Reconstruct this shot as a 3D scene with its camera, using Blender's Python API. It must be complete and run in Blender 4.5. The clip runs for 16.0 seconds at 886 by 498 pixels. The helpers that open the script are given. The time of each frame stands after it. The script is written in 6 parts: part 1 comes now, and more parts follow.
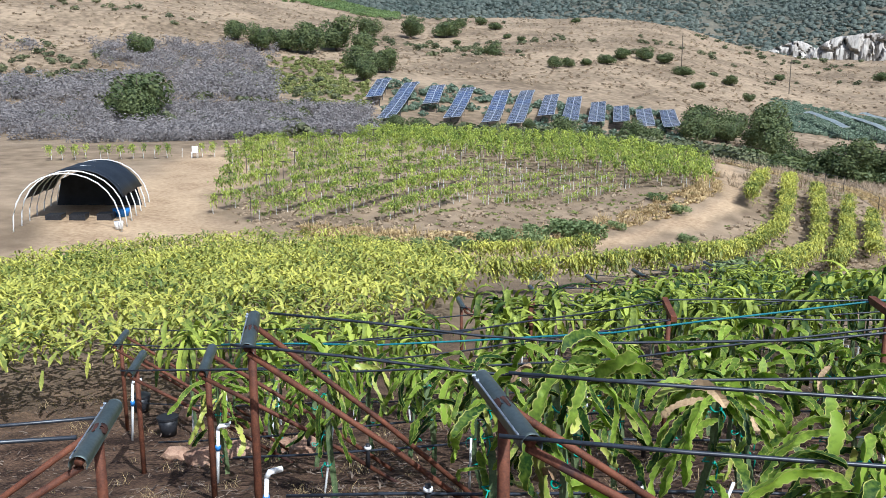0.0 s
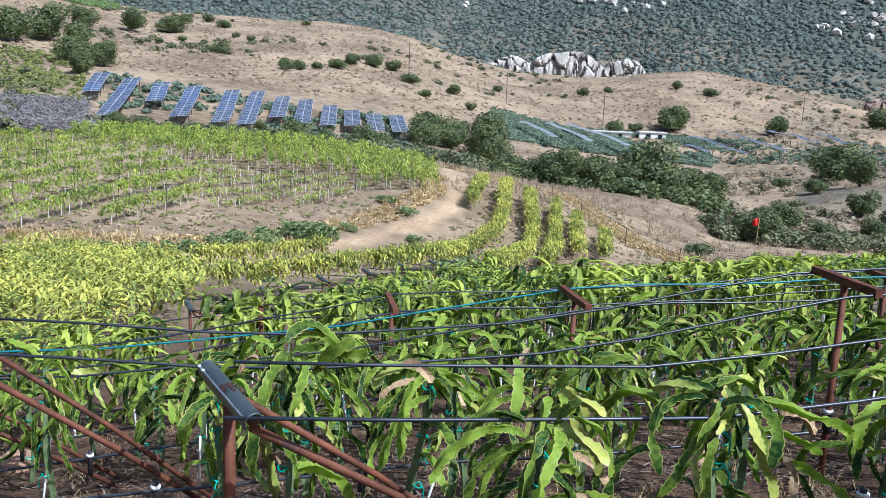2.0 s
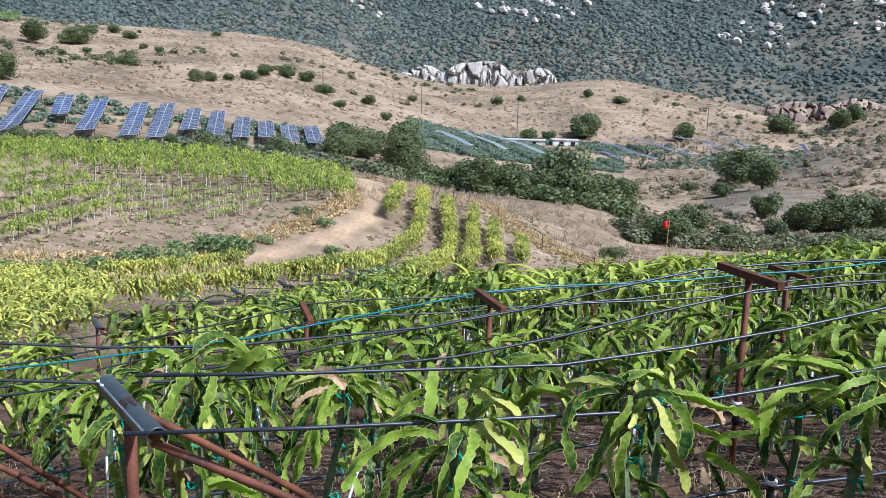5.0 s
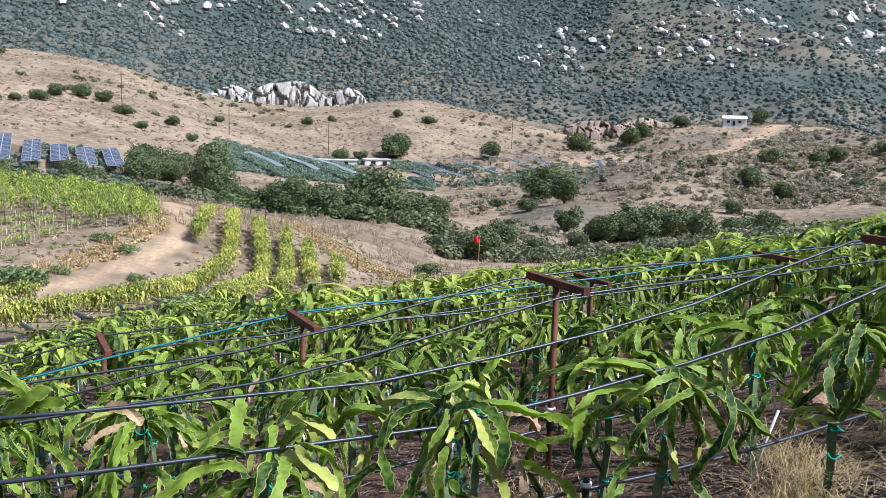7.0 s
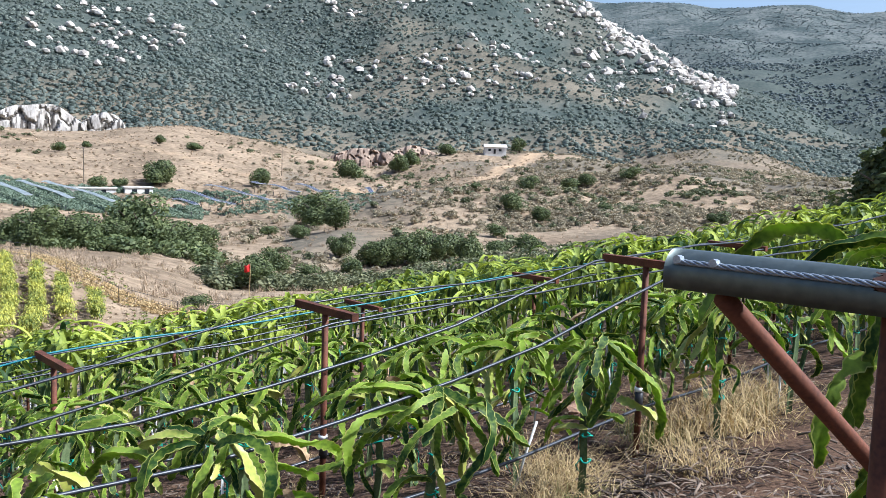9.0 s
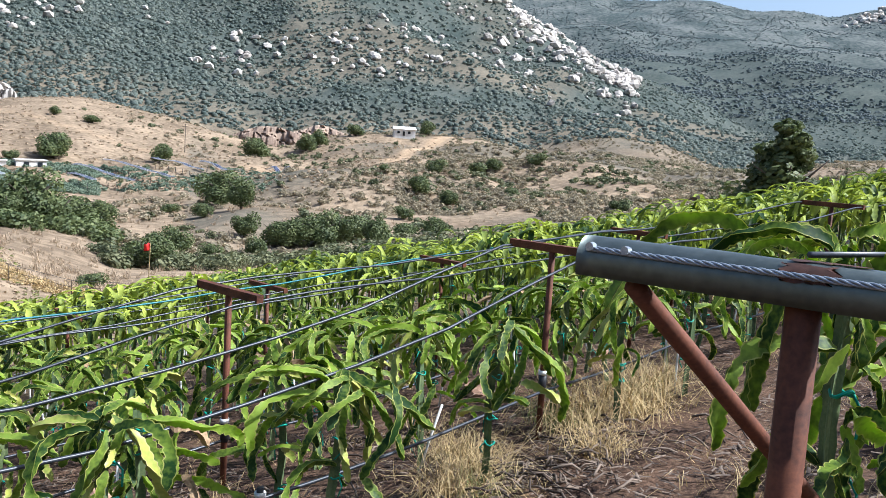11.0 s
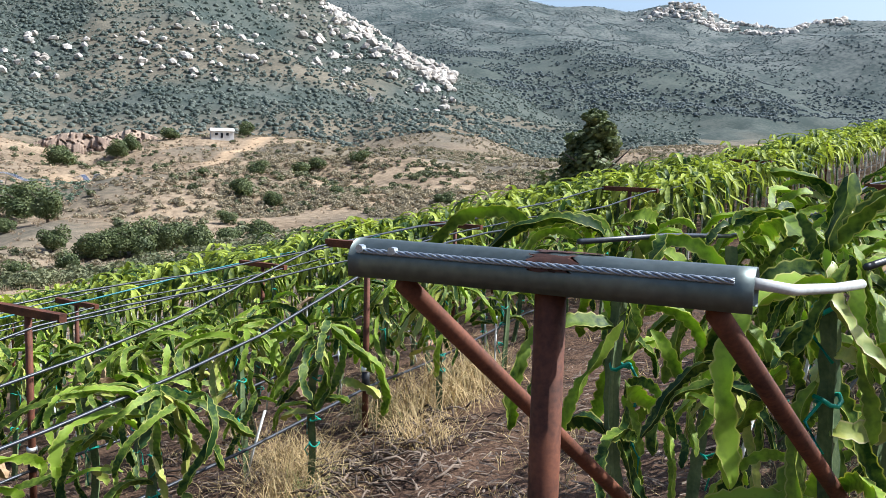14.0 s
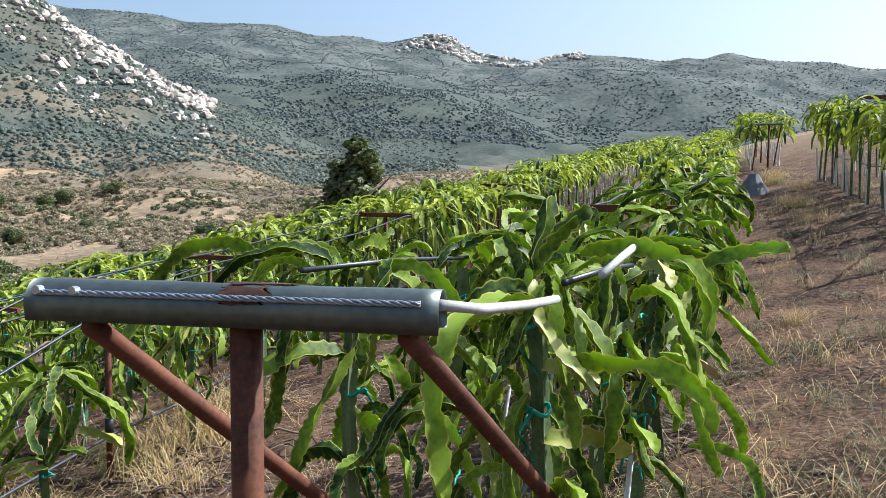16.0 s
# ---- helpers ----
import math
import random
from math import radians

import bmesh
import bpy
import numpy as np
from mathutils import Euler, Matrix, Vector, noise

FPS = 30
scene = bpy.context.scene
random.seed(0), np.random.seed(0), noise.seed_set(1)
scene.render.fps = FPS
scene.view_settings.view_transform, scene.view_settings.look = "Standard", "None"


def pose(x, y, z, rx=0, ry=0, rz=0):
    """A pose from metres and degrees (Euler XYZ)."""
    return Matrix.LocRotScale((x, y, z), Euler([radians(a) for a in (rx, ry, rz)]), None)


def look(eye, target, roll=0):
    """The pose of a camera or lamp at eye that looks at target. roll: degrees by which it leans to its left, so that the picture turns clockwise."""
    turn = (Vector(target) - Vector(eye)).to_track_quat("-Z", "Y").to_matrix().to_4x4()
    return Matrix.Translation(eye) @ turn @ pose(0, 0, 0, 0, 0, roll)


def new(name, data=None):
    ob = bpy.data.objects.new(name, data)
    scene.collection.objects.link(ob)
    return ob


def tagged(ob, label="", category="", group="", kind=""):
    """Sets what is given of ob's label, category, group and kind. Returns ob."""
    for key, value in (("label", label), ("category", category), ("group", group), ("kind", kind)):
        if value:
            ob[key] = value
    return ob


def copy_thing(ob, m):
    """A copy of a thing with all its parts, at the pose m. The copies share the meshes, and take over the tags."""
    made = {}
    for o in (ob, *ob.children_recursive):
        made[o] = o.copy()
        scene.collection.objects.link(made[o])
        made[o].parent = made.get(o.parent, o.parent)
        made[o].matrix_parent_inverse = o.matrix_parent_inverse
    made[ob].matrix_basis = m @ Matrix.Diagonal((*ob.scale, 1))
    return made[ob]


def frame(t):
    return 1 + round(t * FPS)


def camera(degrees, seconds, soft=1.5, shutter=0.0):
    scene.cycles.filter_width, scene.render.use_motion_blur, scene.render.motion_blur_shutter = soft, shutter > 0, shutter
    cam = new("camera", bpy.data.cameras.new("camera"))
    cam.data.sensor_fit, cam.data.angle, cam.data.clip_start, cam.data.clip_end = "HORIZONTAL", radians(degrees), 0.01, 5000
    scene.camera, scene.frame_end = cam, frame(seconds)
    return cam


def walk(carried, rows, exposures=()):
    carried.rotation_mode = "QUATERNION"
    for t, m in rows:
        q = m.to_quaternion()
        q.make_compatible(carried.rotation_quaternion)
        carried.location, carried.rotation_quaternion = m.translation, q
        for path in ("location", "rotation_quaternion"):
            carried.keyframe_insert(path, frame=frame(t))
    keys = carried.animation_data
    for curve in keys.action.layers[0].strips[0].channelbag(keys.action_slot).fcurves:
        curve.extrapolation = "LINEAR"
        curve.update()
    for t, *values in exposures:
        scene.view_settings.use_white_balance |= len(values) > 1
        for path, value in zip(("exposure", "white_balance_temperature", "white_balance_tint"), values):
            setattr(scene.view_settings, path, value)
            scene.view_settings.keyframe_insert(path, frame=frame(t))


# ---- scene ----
cam = camera(53.7, 16.0, soft=0.85)
# seconds, place, heading to the right, tilt, roll
ROWS = (
    (0, -0.300, 0.120, 1.660, -25.30, -11.20, -0.20), (0.5, -0.204, -0.135, 1.656, -18.98, -9.72, 1.58),
    (1, -0.165, -0.197, 1.682, -14.65, -9.03, 1.86), (1.5, -0.149, -0.195, 1.683, -11.34, -9.50, 2.06),
    (2, -0.135, -0.185, 1.684, -7.70, -10.70, 2.34), (2.5, -0.117, -0.200, 1.692, -4.39, -10.30, 2.44),
    (3, -0.098, -0.219, 1.701, -2.67, -10.36, 2.30), (3.2, -0.087, -0.213, 1.696, -2.55, -9.83, 2.07),
    (5.3, -0.091, -0.077, 1.613, -2.24, -9.90, 1.68), (5.5, -0.085, -0.042, 1.599, -0.89, -10.14, 1.90),
    (6, -0.076, -0.023, 1.595, 2.54, -9.03, 1.92), (6.5, -0.063, 0.002, 1.589, 6.11, -8.44, 1.93),
    (7, -0.044, 0.042, 1.579, 9.77, -8.22, 1.56), (7.5, -0.030, 0.055, 1.575, 13.35, -7.41, 1.85),
    (8, -0.020, 0.040, 1.578, 17.38, -6.46, 1.82), (8.5, -0.014, 0.014, 1.584, 21.06, -5.31, 2.01),
    (9, -0.010, 0.001, 1.587, 24.59, -6.03, 1.84), (9.2, -0.006, 0.002, 1.588, 25.52, -6.23, 2.22),
    (11.3, 0.001, 0.041, 1.584, 31.31, -7.12, 3.19), (11.5, 0.007, 0.039, 1.586, 31.32, -7.47, 2.63),
    (12, 0.010, 0.026, 1.590, 32.42, -7.69, 2.80), (12.5, 0.009, 0.003, 1.597, 33.66, -7.91, 1.66),
    (13, 0.016, -0.025, 1.603, 35.78, -7.40, 2.00), (13.5, 0.030, -0.052, 1.607, 38.56, -7.05, 2.16),
    (14, 0.048, -0.075, 1.609, 41.98, -6.59, 1.41), (14.5, 0.068, -0.095, 1.612, 45.35, -5.97, 1.19),
    (15, 0.092, -0.114, 1.613, 49.32, -5.18, 1.19), (15.5, 0.120, -0.135, 1.613, 53.22, -5.17, 0.46),
    (16, 0.150, -0.160, 1.613, 57.08, -4.56, 0.47))
walk(cam, [(t, pose(x, y, z, 90 + p, 0, -h) @ pose(0, 0, 0, 0, 0, r)) for t, x, y, z, h, p, r in ROWS],
     exposures=[(0.0, 0.30, 5450, 8), (1.0, 0.44, 5200, 8), (3.2, 0.44, 5200, 10), (6.0, 0.42, 5320, 12), (7.0, 0.48, 5360, 12), (8.5, 0.74, 5420, 11), (12.5, 0.80, 5620, 10), (14.0, 0.80, 5700, 9), (16.0, 0.82, 5820, 8)])

# ---- light ----
SUN_AZ, SUN_EL = 124.0, 48.0
world = bpy.data.worlds.new("world")
scene.world = world
world.use_nodes = True
wn = world.node_tree
wn.nodes.clear()
sky = wn.nodes.new("ShaderNodeTexSky")
sky.sky_type = "NISHITA"
sky.sun_disc = False
sky.sun_elevation = radians(SUN_EL)
sky.sun_rotation = radians(SUN_AZ)
sky.air_density, sky.dust_density, sky.ozone_density = 1.0, 3.5, 1.0
back = wn.nodes.new("ShaderNodeBackground")
back.inputs["Strength"].default_value = 0.112
wout = wn.nodes.new("ShaderNodeOutputWorld")
wn.links.new(sky.outputs[0], back.inputs[0])
wn.links.new(back.outputs[0], wout.inputs[0])
sun_data = bpy.data.lights.new("sun", "SUN")
sun_data.energy, sun_data.angle, sun_data.color = 5.0, radians(0.5), (1.0, 0.955, 0.88)
sun = new("sun", sun_data)
sun_way = Vector((math.sin(radians(SUN_AZ)) * math.cos(radians(SUN_EL)), math.cos(radians(SUN_AZ)) * math.cos(radians(SUN_EL)), math.sin(radians(SUN_EL))))
sun.matrix_world = look(sun_way * 60, (0, 0, 0))

# ---- materials ----
def material(name, dark, light, scale=6.0, fine=60.0, rough=0.8, bump=0.3, depth=0.01, metal=0.0, vary=0.0, island=False, through_light=0.0, accent=None, accent_scale=2.0, accent_at=0.6, spec=0.3, stretch=None, edge=None):
    """Two-tone surface: a broad and a fine noise mixed, stains of an accent colour, relief, and a shift from piece to piece."""
    m = bpy.data.materials.new(name)
    m.use_nodes = True
    nt = m.node_tree
    nt.nodes.clear()
    N, L = nt.nodes.new, nt.links.new
    out, bs = N("ShaderNodeOutputMaterial"), N("ShaderNodeBsdfPrincipled")
    co = N("ShaderNodeTexCoord")
    src = co.outputs["Object"]
    if stretch:
        mp = N("ShaderNodeMapping")
        mp.inputs["Scale"].default_value = stretch
        L(src, mp.inputs[0])
        src = mp.outputs[0]
    n1, n2 = N("ShaderNodeTexNoise"), N("ShaderNodeTexNoise")
    n1.inputs["Scale"].default_value, n1.inputs["Detail"].default_value = scale, 4
    n2.inputs["Scale"].default_value, n2.inputs["Detail"].default_value = fine, 3
    L(src, n1.inputs["Vector"])
    L(src, n2.inputs["Vector"])
    add = N("ShaderNodeMath")
    add.operation = "MULTIPLY_ADD"
    L(n1.outputs[0], add.inputs[0])
    add.inputs[1].default_value = 0.65
    half = N("ShaderNodeMath")
    half.operation = "MULTIPLY"
    half.inputs[1].default_value = 0.35
    L(n2.outputs[0], half.inputs[0])
    L(half.outputs[0], add.inputs[2])
    ramp = N("ShaderNodeMapRange")
    ramp.inputs["From Min"].default_value, ramp.inputs["From Max"].default_value = 0.34, 0.66
    L(add.outputs[0], ramp.inputs[0])
    fac = ramp.outputs[0]
    if vary:
        if island:
            src_r = N("ShaderNodeNewGeometry").outputs["Random Per Island"]
        else:
            src_r = N("ShaderNodeObjectInfo").outputs["Random"]
        sh = N("ShaderNodeMath")
        sh.operation = "MULTIPLY_ADD"
        L(src_r, sh.inputs[0])
        sh.inputs[1].default_value, sh.inputs[2].default_value = vary, -vary * 0.5
        a2 = N("ShaderNodeMath")
        a2.operation, a2.use_clamp = "ADD", True
        L(fac, a2.inputs[0])
        L(sh.outputs[0], a2.inputs[1])
        fac = a2.outputs[0]
    mix = N("ShaderNodeMix")
    mix.data_type = "RGBA"
    L(fac, mix.inputs[0])
    mix.inputs[6].default_value, mix.inputs[7].default_value = (*dark, 1), (*light, 1)
    col = mix.outputs[2]
    if accent:
        n3 = N("ShaderNodeTexNoise")
        n3.inputs["Scale"].default_value, n3.inputs["Detail"].default_value = accent_scale, 5
        L(src, n3.inputs["Vector"])
        r3 = N("ShaderNodeMapRange")
        r3.inputs["From Min"].default_value, r3.inputs["From Max"].default_value = accent_at, accent_at + 0.08
        L(n3.outputs[0], r3.inputs[0])
        mx = N("ShaderNodeMix")
        mx.data_type = "RGBA"
        L(r3.outputs[0], mx.inputs[0])
        L(col, mx.inputs[6])
        mx.inputs[7].default_value = (*accent, 1)
        col = mx.outputs[2]
    if edge:
        at, er, me = N("ShaderNodeAttribute"), N("ShaderNodeMapRange"), N("ShaderNodeMix")
        at.attribute_name = "edge"
        er.inputs["From Min"].default_value, er.inputs["From Max"].default_value = 0.80, 0.93
        me.data_type = "RGBA"
        L(at.outputs["Fac"], er.inputs[0])
        L(er.outputs[0], me.inputs[0])
        L(col, me.inputs[6])
        me.inputs[7].default_value = (*edge, 1)
        col = me.outputs[2]
    L(col, bs.inputs["Base Color"])
    bs.inputs["Roughness"].default_value, bs.inputs["Metallic"].default_value = rough, metal
    bs.inputs["Specular IOR Level"].default_value = spec
    if bump:
        b = N("ShaderNodeBump")
        b.inputs["Strength"].default_value, b.inputs["Distance"].default_value = bump, depth
        L(add.outputs[0], b.inputs["Height"])
        L(b.outputs[0], bs.inputs["Normal"])
    if through_light:
        tr, ms = N("ShaderNodeBsdfTranslucent"), N("ShaderNodeMixShader")
        hs = N("ShaderNodeHueSaturation")
        hs.inputs["Saturation"].default_value, hs.inputs["Value"].default_value = 1.1, 1.5
        L(col, hs.inputs["Color"])
        L(hs.outputs[0], tr.inputs[0])
        ms.inputs[0].default_value = through_light
        L(bs.outputs[0], ms.inputs[1])
        L(tr.outputs[0], ms.inputs[2])
        L(ms.outputs[0], out.inputs[0])
    else:
        L(bs.outputs[0], out.inputs[0])
    return m


# edge: the pale stem margin, with backlit glow painted into its colour
M_CACTUS = material("cactus_green", (0.022, 0.060, 0.012), (0.290, 0.400, 0.050), 5, 40, 0.52, 0.25, 0.006, vary=1.0, through_light=0.42, accent=(0.43, 0.43, 0.10), accent_scale=3.0, accent_at=0.64, spec=0.22, edge=(0.44, 0.45, 0.12))
M_CACTUS_YELLOW = material("cactus_yellowed", (0.20, 0.26, 0.045), (0.46, 0.45, 0.09), 5, 40, 0.45, 0.25, 0.006, vary=0.5, through_light=0.08, spec=0.4, edge=(0.42, 0.36, 0.15))
M_DEAD = material("dry_stem", (0.20, 0.125, 0.065), (0.42, 0.30, 0.17), 8, 60, 0.8, 0.5, 0.006, vary=0.6)
M_ROW_GREEN = material("row_green", (0.030, 0.062, 0.016), (0.37, 0.43, 0.07), 0.8, 12, 0.55, 0, vary=1.0, island=True, through_light=0.25, spec=0.2)
M_ROW_YELLOW = material("row_yellow", (0.10, 0.14, 0.03), (0.52, 0.50, 0.10), 0.5, 9, 0.5, 0, vary=0.9, island=True, through_light=0.2)
M_PLOT = material("plot_green", (0.10, 0.16, 0.03), (0.42, 0.47, 0.09), 0.5, 9, 0.5, 0, vary=0.9, island=True, through_light=0.25)
M_STEM = material("old_stem", (0.045, 0.082, 0.034), (0.16, 0.20, 0.085), 9, 70, 0.75, 0.5, 0.006, vary=0.5)
M_TAPE = material("green_tie_tape", (0.0, 0.19, 0.13), (0.03, 0.36, 0.26), 20, 90, 0.45, 0.2, 0.003, vary=0.4)
M_PVC = material("white_pipe", (0.58, 0.57, 0.53), (0.82, 0.82, 0.80), 6, 60, 0.5, 0.1, 0.002, vary=0.4)
M_RUST = material("rusted_steel", (0.042, 0.017, 0.011), (0.165, 0.058, 0.029), 7, 90, 0.72, 0.45, 0.003, metal=0.15, vary=0.3, accent=(0.06, 0.03, 0.025), accent_scale=5, accent_at=0.62)
M_GALV = material("galvanised_sheet", (0.080, 0.100, 0.094), (0.165, 0.195, 0.184), 4, 50, 0.44, 0.15, 0.002, metal=0.75, accent=(0.15, 0.06, 0.035), accent_scale=3.2, accent_at=0.67, spec=0.4)
M_GALV_STAIN = material("rust_stain", (0.026, 0.013, 0.010), (0.085, 0.033, 0.021), 9, 70, 0.7, 0.2, 0.002)
M_CABLE = material("steel_cable", (0.20, 0.23, 0.27), (0.42, 0.46, 0.50), 60, 300, 0.4, 0.3, 0.001, metal=0.6)
M_WIRE = material("black_line", (0.010, 0.013, 0.018), (0.035, 0.042, 0.055), 12, 90, 0.38, 0.1, 0.001, spec=0.5)
M_WIRE_BLUE = material("teal_line", (0.01, 0.10, 0.12), (0.03, 0.20, 0.23), 12, 90, 0.4, 0.1, 0.001)
M_SACK = material("grey_cloth", (0.09, 0.10, 0.12), (0.19, 0.20, 0.22), 6, 50, 0.8, 0.3, 0.01)
M_TUBE = material("grey_tube", (0.33, 0.34, 0.33), (0.52, 0.53, 0.52), 8, 70, 0.5, 0.1, 0.002)
M_OAK = material("oak_leaves", (0.044, 0.066, 0.024), (0.140, 0.165, 0.060), 0.35, 3, 0.6, 0, vary=0.7, island=True, through_light=0.2)
M_BANK = material("bank_shrub_leaves", (0.085, 0.125, 0.045), (0.235, 0.285, 0.120), 0.3, 3, 0.7, 0, vary=0.8, island=True, through_light=0.25)
M_BRUSH = material("brush_leaves", (0.055, 0.070, 0.034), (0.175, 0.180, 0.090), 0.2, 2, 0.7, 0, vary=0.8, island=True, through_light=0.2)
M_SAGE = material("sage_leaves", (0.085, 0.125, 0.085), (0.195, 0.245, 0.165), 0.2, 2, 0.7, 0, vary=0.6, island=True, through_light=0.2)
M_SLOPE = material("green_slope_leaves", (0.085, 0.130, 0.045), (0.190, 0.255, 0.090), 0.1, 1, 0.7, 0, vary=0.8, island=True, through_light=0.2)
# mountain brush: green lightened and blued to carry the air's haze
M_CHAP_HAZE = material("hazed_chaparral_leaves", (0.100, 0.128, 0.112), (0.178, 0.200, 0.168), 0.05, 1, 0.8, 0, vary=0.6, island=True, through_light=0.4)
M_GREYBRUSH = material("bare_brush", (0.17, 0.155, 0.150), (0.285, 0.262, 0.250), 0.3, 3, 0.85, 0, vary=0.6, island=True, through_light=0.3)
M_BARK = material("bark", (0.05, 0.04, 0.03), (0.16, 0.13, 0.10), 3, 20, 0.9, 0.5, 0.02)
M_GRANITE = material("granite", (0.30, 0.265, 0.225), (0.62, 0.57, 0.50), 0.08, 0.7, 0.85, 0.6, 1.0, vary=0.5, island=True, accent=(0.17, 0.15, 0.13), accent_scale=0.12, accent_at=0.58)
M_STRAW = material("dry_grass", (0.26, 0.18, 0.08), (0.56, 0.43, 0.22), 5, 30, 0.8, 0, vary=0.9, island=True, through_light=0.15)
M_HILLGRASS = material("hill_grass", (0.23, 0.178, 0.120), (0.43, 0.335, 0.225), 0.3, 3, 0.9, 0, vary=0.9, island=True, through_light=0.2)
# grey-blue of distance haze painted into the far brush colour
M_FARCHAP_HAZE = material("hazed_far_brush", (0.078, 0.102, 0.106), (0.140, 0.160, 0.156), 0.02, 0.4, 0.85, 0, vary=0.6, island=True, through_light=0.3)
M_BROWNROCK = material("brown_rock", (0.15, 0.105, 0.078), (0.35, 0.265, 0.195), 0.12, 0.9, 0.9, 0.6, 0.8, vary=0.5)
# the dark upright accent paints the shade of cracks and recesses
M_CLIFF = material("cliff_rock", (0.25, 0.225, 0.195), (0.58, 0.54, 0.48), 0.16, 0.9, 0.9, 0.8, 0.5, vary=0.3, accent=(0.10, 0.088, 0.075), accent_scale=0.24, accent_at=0.54, stretch=(1.6, 1.0, 0.40))
M_SCRUB = material("valley_scrub", (0.19, 0.165, 0.11), (0.36, 0.31, 0.21), 0.2, 2, 0.85, 0, vary=0.9, island=True, through_light=0.3)
M_WEED = material("green_grass", (0.09, 0.12, 0.03), (0.27, 0.27, 0.09), 5, 30, 0.7, 0, vary=0.9, island=True, through_light=0.15)
M_LITTER = material("dead_litter", (0.040, 0.028, 0.021), (0.205, 0.155, 0.115), 6, 40, 0.85, 0.3, 0.004, vary=1.0, island=True)
M_STONE = material("red_stone", (0.20, 0.11, 0.07), (0.42, 0.27, 0.18), 5, 40, 0.85, 0.6, 0.01, vary=0.5)
M_PANEL = material("solar_cell", (0.012, 0.022, 0.075), (0.035, 0.055, 0.15), 0.6, 6, 0.12, 0, vary=0.4, spec=0.6)
# panel faces with the sky's reflection painted in as pale grey-green
M_PANEL_SKY = material("sky_reflecting_panel", (0.10, 0.13, 0.13), (0.22, 0.26, 0.25), 0.6, 6, 0.35, 0, vary=0.4)
M_PANEL_FRAME = material("panel_frame", (0.45, 0.47, 0.50), (0.68, 0.70, 0.72), 2, 20, 0.4, 0, metal=0.5)
M_DARKSTEEL = material("dark_steel", (0.015, 0.018, 0.024), (0.05, 0.055, 0.065), 3, 30, 0.5, 0)
M_BLACKCLOTH = material("black_shade_cloth", (0.006, 0.008, 0.012), (0.022, 0.027, 0.036), 1.5, 20, 0.55, 0.4, 0.03)
M_WALL_WHITE = material("white_wall", (0.50, 0.48, 0.44), (0.70, 0.68, 0.64), 0.6, 6, 0.8, 0.1, 0.01)
M_ROOF = material("pale_roof", (0.42, 0.39, 0.35), (0.60, 0.57, 0.52), 0.8, 8, 0.7, 0.2, 0.02)
M_GLASS_DARK = material("dark_window", (0.01, 0.013, 0.018), (0.03, 0.035, 0.04), 2, 9, 0.1, 0)
M_FLAG = material("red_cloth", (0.50, 0.015, 0.015), (0.72, 0.04, 0.03), 8, 60, 0.6, 0.2, 0.004, through_light=0.2)
M_POT = material("black_plastic", (0.008, 0.009, 0.011), (0.03, 0.03, 0.034), 8, 50, 0.45, 0.1, 0.002)
M_BLUE = material("blue_plastic", (0.02, 0.12, 0.38), (0.05, 0.22, 0.55), 5, 50, 0.45, 0.1, 0.002)


